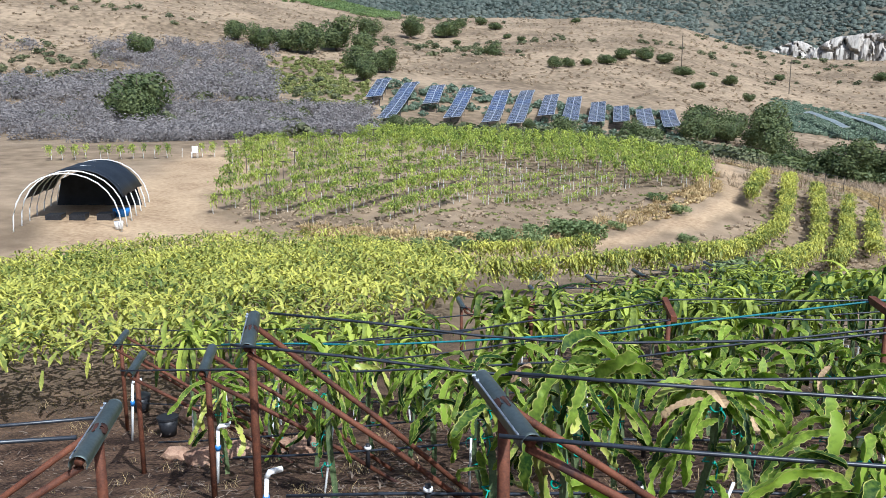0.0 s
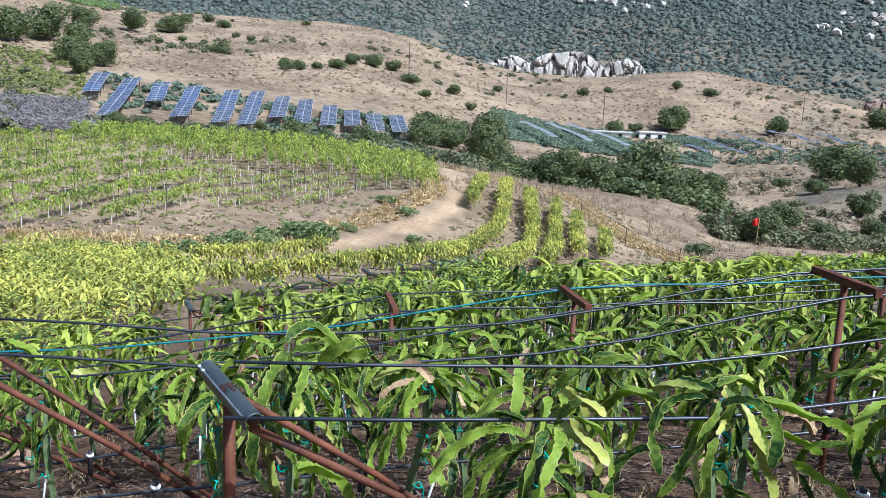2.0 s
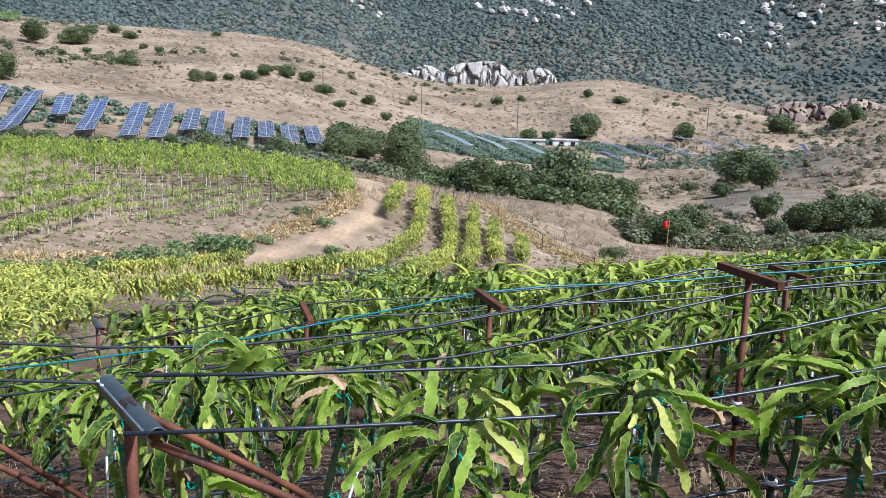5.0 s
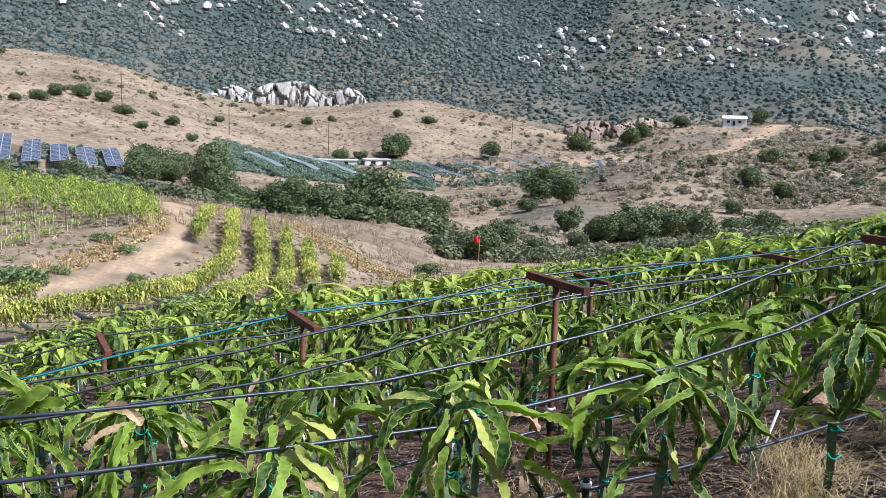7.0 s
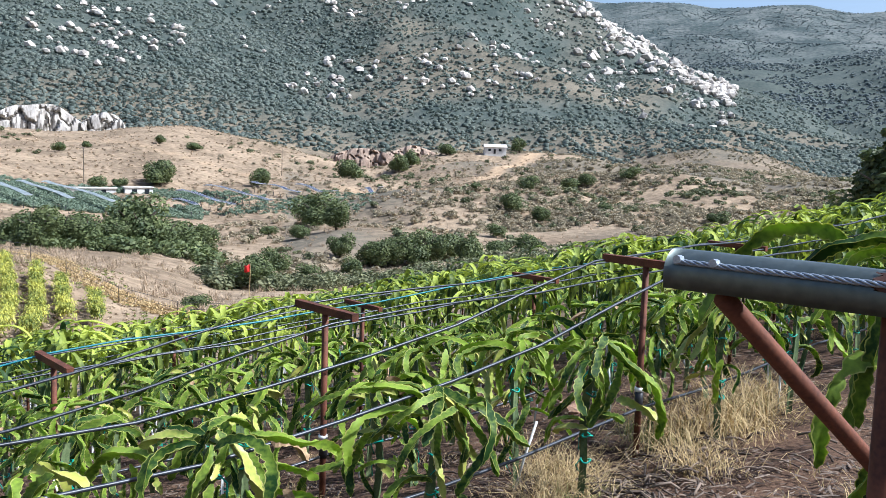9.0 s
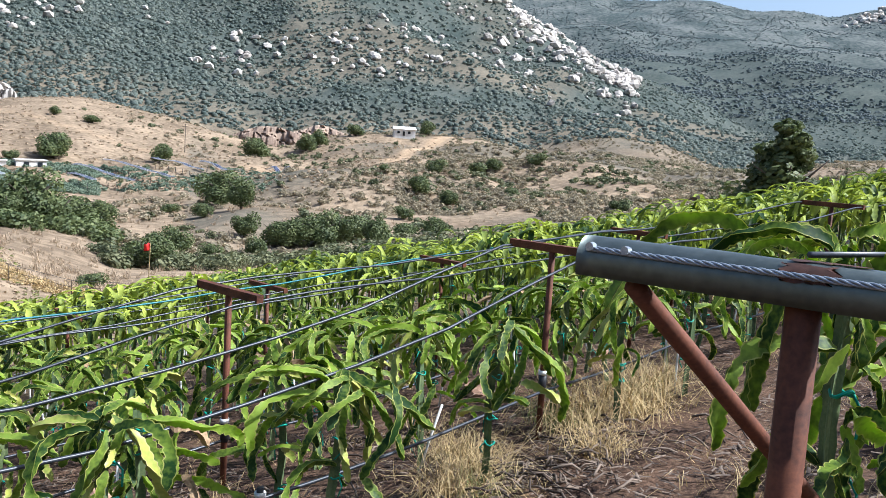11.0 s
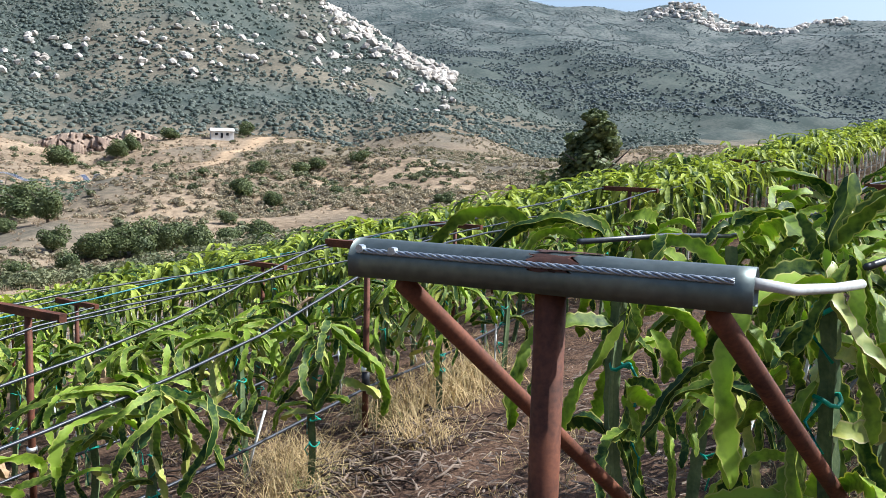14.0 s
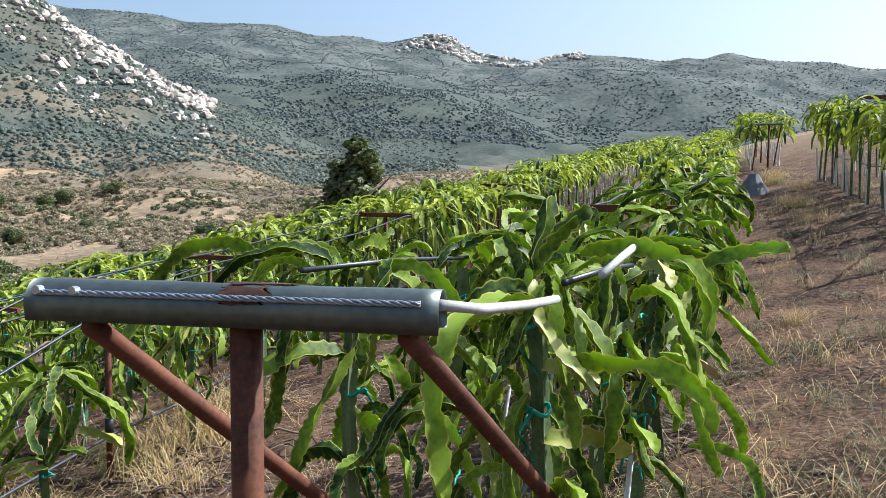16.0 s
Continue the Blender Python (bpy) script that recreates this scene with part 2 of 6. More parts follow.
def ground_material():
    """Soil, bare track, dry grass and brush-covered mountain, by three masks stored on the sheet; alpha blends in
    painted haze.
    """
    m = bpy.data.materials.new("ground")
    m.use_nodes = True
    nt = m.node_tree
    nt.nodes.clear()
    N, L = nt.nodes.new, nt.links.new
    out, bs = N("ShaderNodeOutputMaterial"), N("ShaderNodeBsdfPrincipled")
    geo = N("ShaderNodeNewGeometry")

    def tone(dark, light, scale, fine, lo=0.36, hi=0.64):
        a, b = N("ShaderNodeTexNoise"), N("ShaderNodeTexNoise")
        for n, s in ((a, scale), (b, fine)):
            n.inputs["Scale"].default_value, n.inputs["Detail"].default_value = s, 6
            L(geo.outputs["Position"], n.inputs["Vector"])
        s1 = N("ShaderNodeMath")
        s1.operation = "ADD"
        L(a.outputs[0], s1.inputs[0])
        L(b.outputs[0], s1.inputs[1])
        r = N("ShaderNodeMapRange")
        r.inputs["From Min"].default_value, r.inputs["From Max"].default_value = lo * 2, hi * 2
        L(s1.outputs[0], r.inputs[0])
        x = N("ShaderNodeMix")
        x.data_type = "RGBA"
        L(r.outputs[0], x.inputs[0])
        x.inputs[6].default_value, x.inputs[7].default_value = (*dark, 1), (*light, 1)
        return x.outputs[2], s1.outputs[0]

    hill, hh = tone((0.140, 0.104, 0.068), (0.330, 0.250, 0.165), 0.05, 0.6, 0.40, 0.61)
    soil, hs = tone((0.026, 0.016, 0.012), (0.140, 0.085, 0.054), 1.9, 23, 0.40, 0.60)
    dirt, hd = tone((0.27, 0.185, 0.110), (0.47, 0.345, 0.215), 0.35, 4)
    # mountain ground under the brush, with a little haze blue in it
    chap, hc = tone((0.046, 0.060, 0.053), (0.086, 0.097, 0.083), 0.03, 0.22, 0.41, 0.60)
    # far ground: distance haze painted as a bluish tone
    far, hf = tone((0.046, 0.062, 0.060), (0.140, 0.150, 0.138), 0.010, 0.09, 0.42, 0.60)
    zone = N("ShaderNodeAttribute")
    zone.attribute_name = "zone"
    sep = N("ShaderNodeSeparateColor")
    L(zone.outputs["Color"], sep.inputs[0])
    cur = hill
    for k, c in ((2, chap), (0, soil), (1, dirt)):
        x = N("ShaderNodeMix")
        x.data_type = "RGBA"
        L(sep.outputs[k], x.inputs[0])
        L(cur, x.inputs[6])
        L(c, x.inputs[7])
        cur = x.outputs[2]
    # haze tone takes over with distance, by the alpha mask
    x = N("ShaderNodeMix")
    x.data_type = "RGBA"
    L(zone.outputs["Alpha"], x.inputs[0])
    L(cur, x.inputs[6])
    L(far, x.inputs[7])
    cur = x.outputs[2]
    L(cur, bs.inputs["Base Color"])
    bs.inputs["Roughness"].default_value = 0.95
    bs.inputs["Specular IOR Level"].default_value = 0.1
    b = N("ShaderNodeBump")
    b.inputs["Strength"].default_value, b.inputs["Distance"].default_value = 0.6, 0.05
    L(hs, b.inputs["Height"])
    L(b.outputs[0], bs.inputs["Normal"])
    L(bs.outputs[0], out.inputs[0])
    return m


M_GROUND = ground_material()


# ---- mesh helpers ----
def mesh(name, verts, faces, mat, smooth=False):
    me = bpy.data.meshes.new(name)
    me.from_pydata([tuple(v) for v in verts], [], [tuple(int(i) for i in f) for f in faces])
    if mat:
        me.materials.append(mat)
    if smooth:
        me.shade_smooth()
    me.update()
    return me


def part(name, me, parent, label="", at=None):
    ob = new(name, me)
    ob.parent = parent
    if at is not None:
        ob.matrix_local = at
    if label:
        ob["label"] = label
    return ob


def root(name, m, label, category, group=""):
    ob = new(name)
    ob.empty_display_size = 0.1
    ob.matrix_world = m
    return tagged(ob, label, category, group)


class Soup:
    """Collects vertices and faces of many small pieces."""

    def __init__(self):
        self.v, self.f, self.n = [], [], 0

    def add(self, v, f):
        self.v.append(np.asarray(v, float))
        self.f += [tuple(int(i) + self.n for i in q) for q in f]
        self.n += len(v)

    def mesh(self, name, mat, smooth=False):
        return mesh(name, np.concatenate(self.v).tolist(), self.f, mat, smooth)


def quad_mesh(name, verts, quads, mat):
    """A large mesh of four-sided faces from arrays."""
    me = bpy.data.meshes.new(name)
    me.vertices.add(len(verts))
    me.vertices.foreach_set("co", np.asarray(verts, dtype=np.float32).ravel())
    me.loops.add(len(quads) * 4)
    me.loops.foreach_set("vertex_index", np.asarray(quads, dtype=np.int32).ravel())
    me.polygons.add(len(quads))
    me.polygons.foreach_set("loop_start", np.arange(0, len(quads) * 4, 4, dtype=np.int32))
    me.materials.append(mat)
    me.update(calc_edges=True)
    return me


def tube(points, r, sides=8, r_end=None, caps=True):
    """A round bar along points."""
    pts = [Vector(p) for p in points]
    n = len(pts)
    v, f = [], []
    up = Vector((0, 0, 1))
    for i, p in enumerate(pts):
        t = (pts[min(i + 1, n - 1)] - pts[max(i - 1, 0)]).normalized()
        a = t.cross(up if abs(t.z) < 0.95 else Vector((1, 0, 0))).normalized()
        b = t.cross(a)
        rr = r if r_end is None else r + (r_end - r) * i / max(1, n - 1)
        for k in range(sides):
            w = 2 * math.pi * k / sides
            v.append(p + a * math.cos(w) * rr + b * math.sin(w) * rr)
    for i in range(n - 1):
        for k in range(sides):
            k2 = (k + 1) % sides
            f.append((i * sides + k, i * sides + k2, (i + 1) * sides + k2, (i + 1) * sides + k))
    if caps:
        f.append(tuple(range(sides))[::-1])
        f.append(tuple((n - 1) * sides + k for k in range(sides)))
    return [tuple(q) for q in v], f


def box(x0, y0, z0, x1, y1, z1):
    v = [(x, y, z) for z in (z0, z1) for y in (y0, y1) for x in (x0, x1)]
    f = [(0, 2, 3, 1), (4, 5, 7, 6), (0, 1, 5, 4), (2, 6, 7, 3), (0, 4, 6, 2), (1, 3, 7, 5)]
    return v, f
# ---- lie of the land: lines across the slope, seen from the crest of the lane, by bearing ----
BEAR = (-60, -45, -30, -20, -10, 0, 10, 20, 30, 40, 50, 60, 75, 90)
LINES = (
    # distance of each line, and its elevation angle from a height of 1.6 m
    ((38, 38, 38, 40, 46, 50, 60, 80, 90, 100, 110, 120, 120, 120),
     (-12.2, -12.2, -12.3, -12.4, -11.4, -11.4, -11.0, -9.6, -7.6, -5.6, -4, -1.7, 1.8, 4)),
    ((58, 58, 58, 60, 58, 68, 90, 120, 130, 130, 150, 200, 200, 200),
     (-6.6, -6.8, -6.9, -7.4, -7.2, -7.0, -9.2, -8, -6.2, -5, -3.2, -1.4, 1.2, 3)),
    ((88, 88, 88, 85, 76, 86, 125, 140, 145, 145, 165, 220, 220, 220),
     (-4.0, -4.0, -3.8, -4.1, -5.0, -6.8, -7.2, -6.3, -5.4, -4.3, -3, -1.4, 1, 2.5)),
    ((120, 120, 125, 130, 130, 135, 165, 175, 175, 175, 195, 240, 250, 250),
     (-3.8, -3.7, -4.0, -4.2, -5.0, -6.1, -5.4, -4.8, -4.2, -3.3, -2.5, -1.2, 0.6, 2)),
    ((205, 200, 188, 182, 196, 245, 265, 280, 270, 270, 290, 320, 320, 320),
     (0.3, 0.2, 0.0, -1.2, -2.2, -2.7, -2.6, -2.2, -1.4, -1.2, -0.9, -0.5, 1.2, 2.5)))
BEAR_CREST = (-60, -45, -36, -30, -26, -20, -16, -13, -10, -8, -6, -3, 0, 3, 5, 8, 10, 13, 16, 18, 20, 24, 30, 33, 36, 38, 41, 44.5, 48, 55, 60, 75, 90)
CREST_EL = (8, 7.5, 5.6, 4.2, 3.6, 3.6, 3.6, 3.3, 2.7, 1.9, 1.4, 0.9, 0.65, 0.9, 1.4, 1.6, 1.3, 0.6, -0.2, -1.0, -1.0, 0.1, 0.45, 0.4, -0.5, -0.4, 0.3, 0.2, -0.4, 0.3, 0.3, 1.5, 2.6)
CREST_D = (520, 510, 490, 470, 450, 440, 435, 430, 430, 430, 425, 420, 420, 420, 425, 430, 430, 420, 410, 400, 400, 410, 425, 420, 400, 370, 360, 360, 400, 480, 520, 600, 700)
BEAR_HI = (-60, -30, -10, 5, 20, 28, 31, 33.2, 34, 35.1, 36.5, 38.7, 40.4, 42.5, 44.5, 47, 48.5, 52, 58)
RIDGE_EL = (14, 14, 14, 14, 14, 13.6, 11.8, 10.1, 9.6, 8.6, 7.5, 6.0, 5.0, 4.3, 3.7, 2.7, 2.1, 1.0, 0.5)
RIDGE_D = (1250, 1250, 1250, 1250, 1250, 1150, 1100, 1060, 1050, 1030, 1000, 980, 970, 950, 930, 910, 900, 880, 860)
BEAR_MID = (-60, 20, 38, 39.8, 43.2, 46.7, 50.3, 53.9, 56.8, 59.8, 63.1, 65.3, 70, 90)
MID_EL = (3, 5, 5.6, 6.1, 6.4, 6.3, 6.7, 6.3, 5.9, 4.8, 3.8, 3.2, 2.8, 2.6)
BEAR_MID2 = (-60, 20, 38, 50, 54, 58, 60.5, 63.4, 67.7, 71.8, 75.2, 78.5, 80, 90)
MID2_EL = (3, 6, 7.6, 7.6, 7.0, 6.0, 6.3, 6.6, 7.1, 6.5, 5.6, 4.5, 4.1, 3.6)
BEAR_SKY = (-60, 20, 34.7, 36.5, 38.9, 41.2, 44.3, 46, 47.8, 49.2, 51.3, 53.3, 55.4, 57.2, 59.3, 62.4, 64.4, 68.2, 71.1, 72.3, 73.2, 74.8, 76.2, 80.6, 82.4, 90)
SKY_EL = (9, 11, 10.1, 10.2, 10.0, 9.65, 9.8, 9.9, 9.4, 9.1, 9.15, 8.6, 9.1, 9.3, 8.1, 7.8, 8.1, 8.0, 7.5, 7.8, 7.55, 7.8, 7.5, 7.1, 6.6, 6.4)
EYE = 1.6


def hillside(x, y):
    """The near, even slope on which the rows stand."""
    return 0.12 * x - 0.21 * y - 0.108 - 0.09 * max(0.0, -x - 3.0)


def knots(az):
    """Distances and heights of the profile on one bearing."""
    behind = abs(az) > 100
    a = max(-60.0, min(90.0, az)) if not behind else (90.0 if az > 0 else -60.0)
    s, c = math.sin(radians(az)), math.cos(radians(az))
    near = float(np.interp(a, (-60, -30, -15, -5, 5, 15, 30, 50, 90), (11, 12, 14, 20, 30, 38, 48, 58, 66)))
    ds, zs = [0.0, near * 0.5, near], [hillside(0, 0), hillside(s * near * 0.5, c * near * 0.5), hillside(s * near, c * near)]
    for dist, el in LINES:
        d = float(np.interp(a, BEAR, dist))
        e = float(np.interp(a, BEAR, el))
        if behind:
            e = 2.0
        ds.append(d)
        zs.append(EYE + d * math.tan(radians(e)))
    crest = 2.0 if behind else float(np.interp(a, BEAR_CREST, CREST_EL))
    far = float(np.interp(a, BEAR_CREST, CREST_D))
    ds += [far, far + 120]
    zs += [EYE + far * math.tan(radians(crest)), EYE + (far + 120) * math.tan(radians(crest - 0.5))]
    e = float(np.interp(a, BEAR_HI, RIDGE_EL))
    d = float(np.interp(a, BEAR_HI, RIDGE_D))
    ds.append(d)
    zs.append(EYE + d * math.tan(radians(e)))
    m = float(np.interp(a, BEAR_MID, MID_EL))
    ds += [d * 1.25, 1800.0]
    zs += [EYE + d * 1.25 * math.tan(radians(max(min(e, m) - 1.2, 0.5))), EYE + 1800 * math.tan(radians(m))]
    m2 = float(np.interp(a, BEAR_MID2, MID2_EL))
    ds += [2050.0, 2450.0]
    zs += [EYE + 2050 * math.tan(radians(min(m, m2) - 0.9)), EYE + 2450 * math.tan(radians(m2))]
    k = float(np.interp(a, BEAR_SKY, SKY_EL))
    ds += [2750.0, 3400.0, 4300.0]
    zs += [EYE + 2750 * math.tan(radians(min(m2, k) - 0.8)), EYE + 3400 * math.tan(radians(k)), 200.0]
    return ds, zs


GRID_AZ = np.concatenate([np.arange(-180, -60, 3.0), np.arange(-60, 90, 0.4), np.arange(90, 180.1, 3.0)])
GRID_D = np.concatenate([np.arange(0, 14, 0.35), np.geomspace(14, 4300, 250)])
GRID_Z = np.array([np.interp(GRID_D, *knots(a)) for a in GRID_AZ])
for _ in range(2):
    k = int(np.searchsorted(GRID_D, 700))
    GRID_Z[:, 2:k] = (GRID_Z[:, 1:k - 1] + 2 * GRID_Z[:, 2:k] + GRID_Z[:, 3:k + 1]) / 4
    GRID_Z[1:-1] = (GRID_Z[:-2] + 2 * GRID_Z[1:-1] + GRID_Z[2:]) / 4


def relief(x, y, d):
    """Gullies and spurs, stronger with distance; the far bank of the valley is broken into mounds."""
    if d < 60:
        return 0.0
    k = min(1.0, (d - 60) / 200)
    s = 1.0 if d < 260 else (2.6 if d < 620 else (9.0 if d < 1500 else 16.0))
    f = 0.03 if d < 260 else (0.014 if d < 620 else (0.007 if d < 1500 else 0.0032))
    n = noise.fractal((x * f, y * f, 3.7), 1.0, 2.1, 5)
    out = n * s * k
    az = math.degrees(math.atan2(x, y))
    if 110 < d < 430 and az > 14:
        m = min(1.0, (d - 110) / 60, (430 - d) / 40, (az - 14) / 6)
        out += m * 5.0 * (abs(noise.noise((x * 0.017, y * 0.017, 8.1))) * 2.0 - 0.55) + m * 1.6 * noise.noise((x * 0.05, y * 0.05, 2.2))
    if 600 < d < 1500:
        m = min(1.0, (d - 600) / 150)
        out += m * 22.0 * (0.5 - abs(noise.fractal((x * 0.0045, y * 0.0045, 6.3), 1.0, 2.0, 3)) * 1.4)
    if d > 1500:
        out += 26.0 * (0.45 - abs(noise.fractal((x * 0.0016, y * 0.0016, 1.3), 1.0, 2.0, 3)) * 1.3) * min(1.0, (3300 - d) / 400 if d < 3300 else 0.0)
    return out


for i, a in enumerate(GRID_AZ):
    if a == 180:
        GRID_Z[i] = GRID_Z[0]
        continue
    sa, ca = math.sin(radians(a)), math.cos(radians(a))
    for j, d in enumerate(GRID_D):
        if d > 60:
            GRID_Z[i, j] += relief(sa * d, ca * d, d)


def ground_z(x, y):
    """Height of the ground."""
    d = math.hypot(x, y)
    a = math.degrees(math.atan2(x, y))
    i = int(np.searchsorted(GRID_AZ, a, side="right")) - 1
    j = int(np.searchsorted(GRID_D, d, side="right")) - 1
    i, j = max(0, min(i, len(GRID_AZ) - 2)), max(0, min(j, len(GRID_D) - 2))
    u = (a - GRID_AZ[i]) / (GRID_AZ[i + 1] - GRID_AZ[i])
    v = min(1.0, (d - GRID_D[j]) / (GRID_D[j + 1] - GRID_D[j]))
    z = GRID_Z
    return float((1 - u) * ((1 - v) * z[i, j] + v * z[i, j + 1]) + u * ((1 - v) * z[i + 1, j] + v * z[i + 1, j + 1]))

# ---- ground sheet ----
ROAD = ((-40, 33), (-30, 34.6), (-24, 35.6), (-19.4, 36.4), (-15.9, 39.6), (-12.3, 45), (-8.7, 51.6), (-7.4, 57.8), (-8.4, 68), (-10.5, 78))
ROAD_YARD = ((-31, 31), (-36, 36), (-40, 42), (-43, 52), (-48, 62))
ROAD_HOUSE = ((127, 250), (148, 281), (173, 314), (214, 368), (234, 378), (262, 398))
ROAD_FAR = ((560, 308), (822, 397), (1057, 454), (1321, 509))
ROAD_HILL = ((-15, 388), (20, 372), (40, 326), (60, 292), (92, 270))


def near_line(x, y, pts):
    best = 1e9
    for (ax, ay), (bx, by) in zip(pts[:-1], pts[1:]):
        dx, dy = bx - ax, by - ay
        k = max(0.0, min(1.0, ((x - ax) * dx + (y - ay) * dy) / (dx * dx + dy * dy)))
        best = min(best, math.hypot(x - ax - k * dx, y - ay - k * dy))
    return best


def ramp01(v, lo, hi):
    return max(0.0, min(1.0, (v - lo) / (hi - lo)))


def build_ground():
    na, nd = len(GRID_AZ), len(GRID_D)
    verts, zone = [], []
    for i in range(na - 1):
        sa, ca = math.sin(radians(GRID_AZ[i])), math.cos(radians(GRID_AZ[i]))
        az = GRID_AZ[i]
        for j in range(nd):
            d = GRID_D[j]
            x, y, z = sa * d, ca * d, GRID_Z[i, j]
            if 0.3 < d < 60:
                z += 0.035 * noise.fractal((x * 1.7, y * 1.7, 0), 1.0, 2.0, 3) + 0.05 * noise.noise((x * 0.35, y * 0.35, 4))
            verts.append((x, y, z))
            edge = np.interp(az, (-60, -12, -4, 6, 20, 60, 90), (100, 84, 74, 58, 52, 75, 85)) + 4 * noise.noise((x * 0.1, y * 0.1, 1))
            farm = 1 - ramp01(d, edge - 4, edge + 4)
            soil = farm * (1 - 0.9 * ramp01(d, 13 + 17 * ramp01(az, 40, 60), 26 + 40 * ramp01(az, 40, 60)))
            road = 0.0
            if d < 110:
                road = 1 - ramp01(near_line(x, y, ROAD) + 0.6 * noise.noise((x * 0.4, y * 0.4, 2)), 0.35, 1.0)
                road = max(road, 1 - ramp01(near_line(x, y, ROAD_YARD) + 2 * noise.noise((x * 0.2, y * 0.2, 2)), 3.0, 6.0))
                road = max(road, 0.12 * farm * ramp01(d, 20, 40))
            elif 270 < d < 480:
                road = max(1 - ramp01(near_line(x, y, ROAD_HOUSE), 2.0, 4.5), 0.6 * (1 - ramp01(near_line(x, y, ROAD_HILL), 0.8, 3.0)))
            elif 600 < d < 1450 and az > 55:
                road = 0.8 * (1 - ramp01(near_line(x, y, ROAD_FAR), 3.0, 9.0))
            chap = ramp01(d + 120 * noise.fractal((x * 0.004, y * 0.004, 9), 1.0, 2.0, 3), 470, 640)
            if az > 14 and d < 1000:
                chap *= 1 - 0.38 * ramp01(noise.fractal((x * 0.009, y * 0.009, 4), 1.0, 2.0, 4), -0.05, 0.3) * ramp01(az, 14, 20) * ramp01(1000 - d, 0, 250)
            # brush creeping into the valley on the far bank
            if d > 100 and az > 14:
                chap = max(chap, 0.5 * ramp01(noise.fractal((x * 0.012, y * 0.012, 5), 1.0, 2.0, 4), -0.15, 0.28))
            # alpha: how much painted haze the ground takes, growing with distance
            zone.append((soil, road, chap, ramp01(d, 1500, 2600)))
    faces = []
    for i in range(na - 1):
        k = (i + 1) % (na - 1)
        for j in range(nd - 1):
            a, b, c, e = i * nd + j, i * nd + j + 1, k * nd + j + 1, k * nd + j
            faces.append((a, e, c, b) if j else (a, c, b))
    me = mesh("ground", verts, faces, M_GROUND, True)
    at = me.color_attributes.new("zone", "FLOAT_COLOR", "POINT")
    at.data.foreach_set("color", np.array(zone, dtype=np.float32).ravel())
    return tagged(new("ground", me), "dry brown hillside soil, tan grass slopes and mountains, the far ones haze-tinted", "ground", kind="structure")


build_ground()

# ---- trellis rows ----
def bearing(a):
    return Vector((math.sin(radians(a)), math.cos(radians(a)), 0))


# start of each row (middle of the end arm), height of its arm above the ground, bearings along it
ROW_A = dict(start=(1.239, 0.955), arm=67.0, turn=((0, 76.5), (8, 75.5)), z=1.416, length=64)
ROW_Z = dict(start=(10.1, 0.0), arm=72.0, turn=((0, 74.5), (8, 74.5)), z=None, length=13)
ROW_Y = dict(start=(27.5, 6.0), arm=72.0, turn=((0, 75.0), (8, 75.0)), z=None, length=14)
ROW_B = dict(start=(-1.62, 3.54), arm=52.5, turn=((0, 71.8), (6, 71.8), (14, 76.0)), z=0.25, length=66)
ROW_C = dict(start=(-3.9, 4.7), arm=56.0, turn=((0, 72.0), (7, 72.5), (16, 76.0)), z=0.0, length=68)
ROWS_NEAR = [ROW_A, ROW_B, ROW_C]
for n in range(9):
    ROWS_NEAR.append(dict(start=((-5.6, 6.2), (-7.6, 7.3), (-9.8, 9.2))[n] if n < 3 else (-8.0 + 0.5 * n, 14.0 + 2.5 * (n - 3)), arm=57.0, turn=((0, 71.0), (8, 72.5), (18, 76.0)), z=None, length=70 - 1.5 * n))


ROWS_NEAR += [ROW_Z, ROW_Y]


def row_points(row, step=1.0):
    """Ground line of a row, a point each step."""
    p = Vector((*row["start"], 0))
    pts = [p.copy()]
    s = 0.0
    ks, vs = [k for k, _ in row["turn"]], [v for _, v in row["turn"]]
    while s < row["length"]:
        p = p + bearing(float(np.interp(s, ks, vs))) * step
        s += step
        if len(pts) > 3 and abs(math.degrees(math.atan2(p.x, p.y))) < 89:
            lim = float(np.interp(math.degrees(math.atan2(p.x, p.y)), (-60, -20, -8, -3, 4, 9, 16, 30, 50, 90), (25, 25, 24, 26, 29, 33, 40, 50, 60, 68)))
            if p.length > lim:
                break
        pts.append(p.copy())
    return pts


def along(pts, s):
    i = max(0, min(int(s), len(pts) - 2))
    return pts[i].lerp(pts[i + 1], s - i), (pts[i + 1] - pts[i]).normalized()


HALF = 0.40


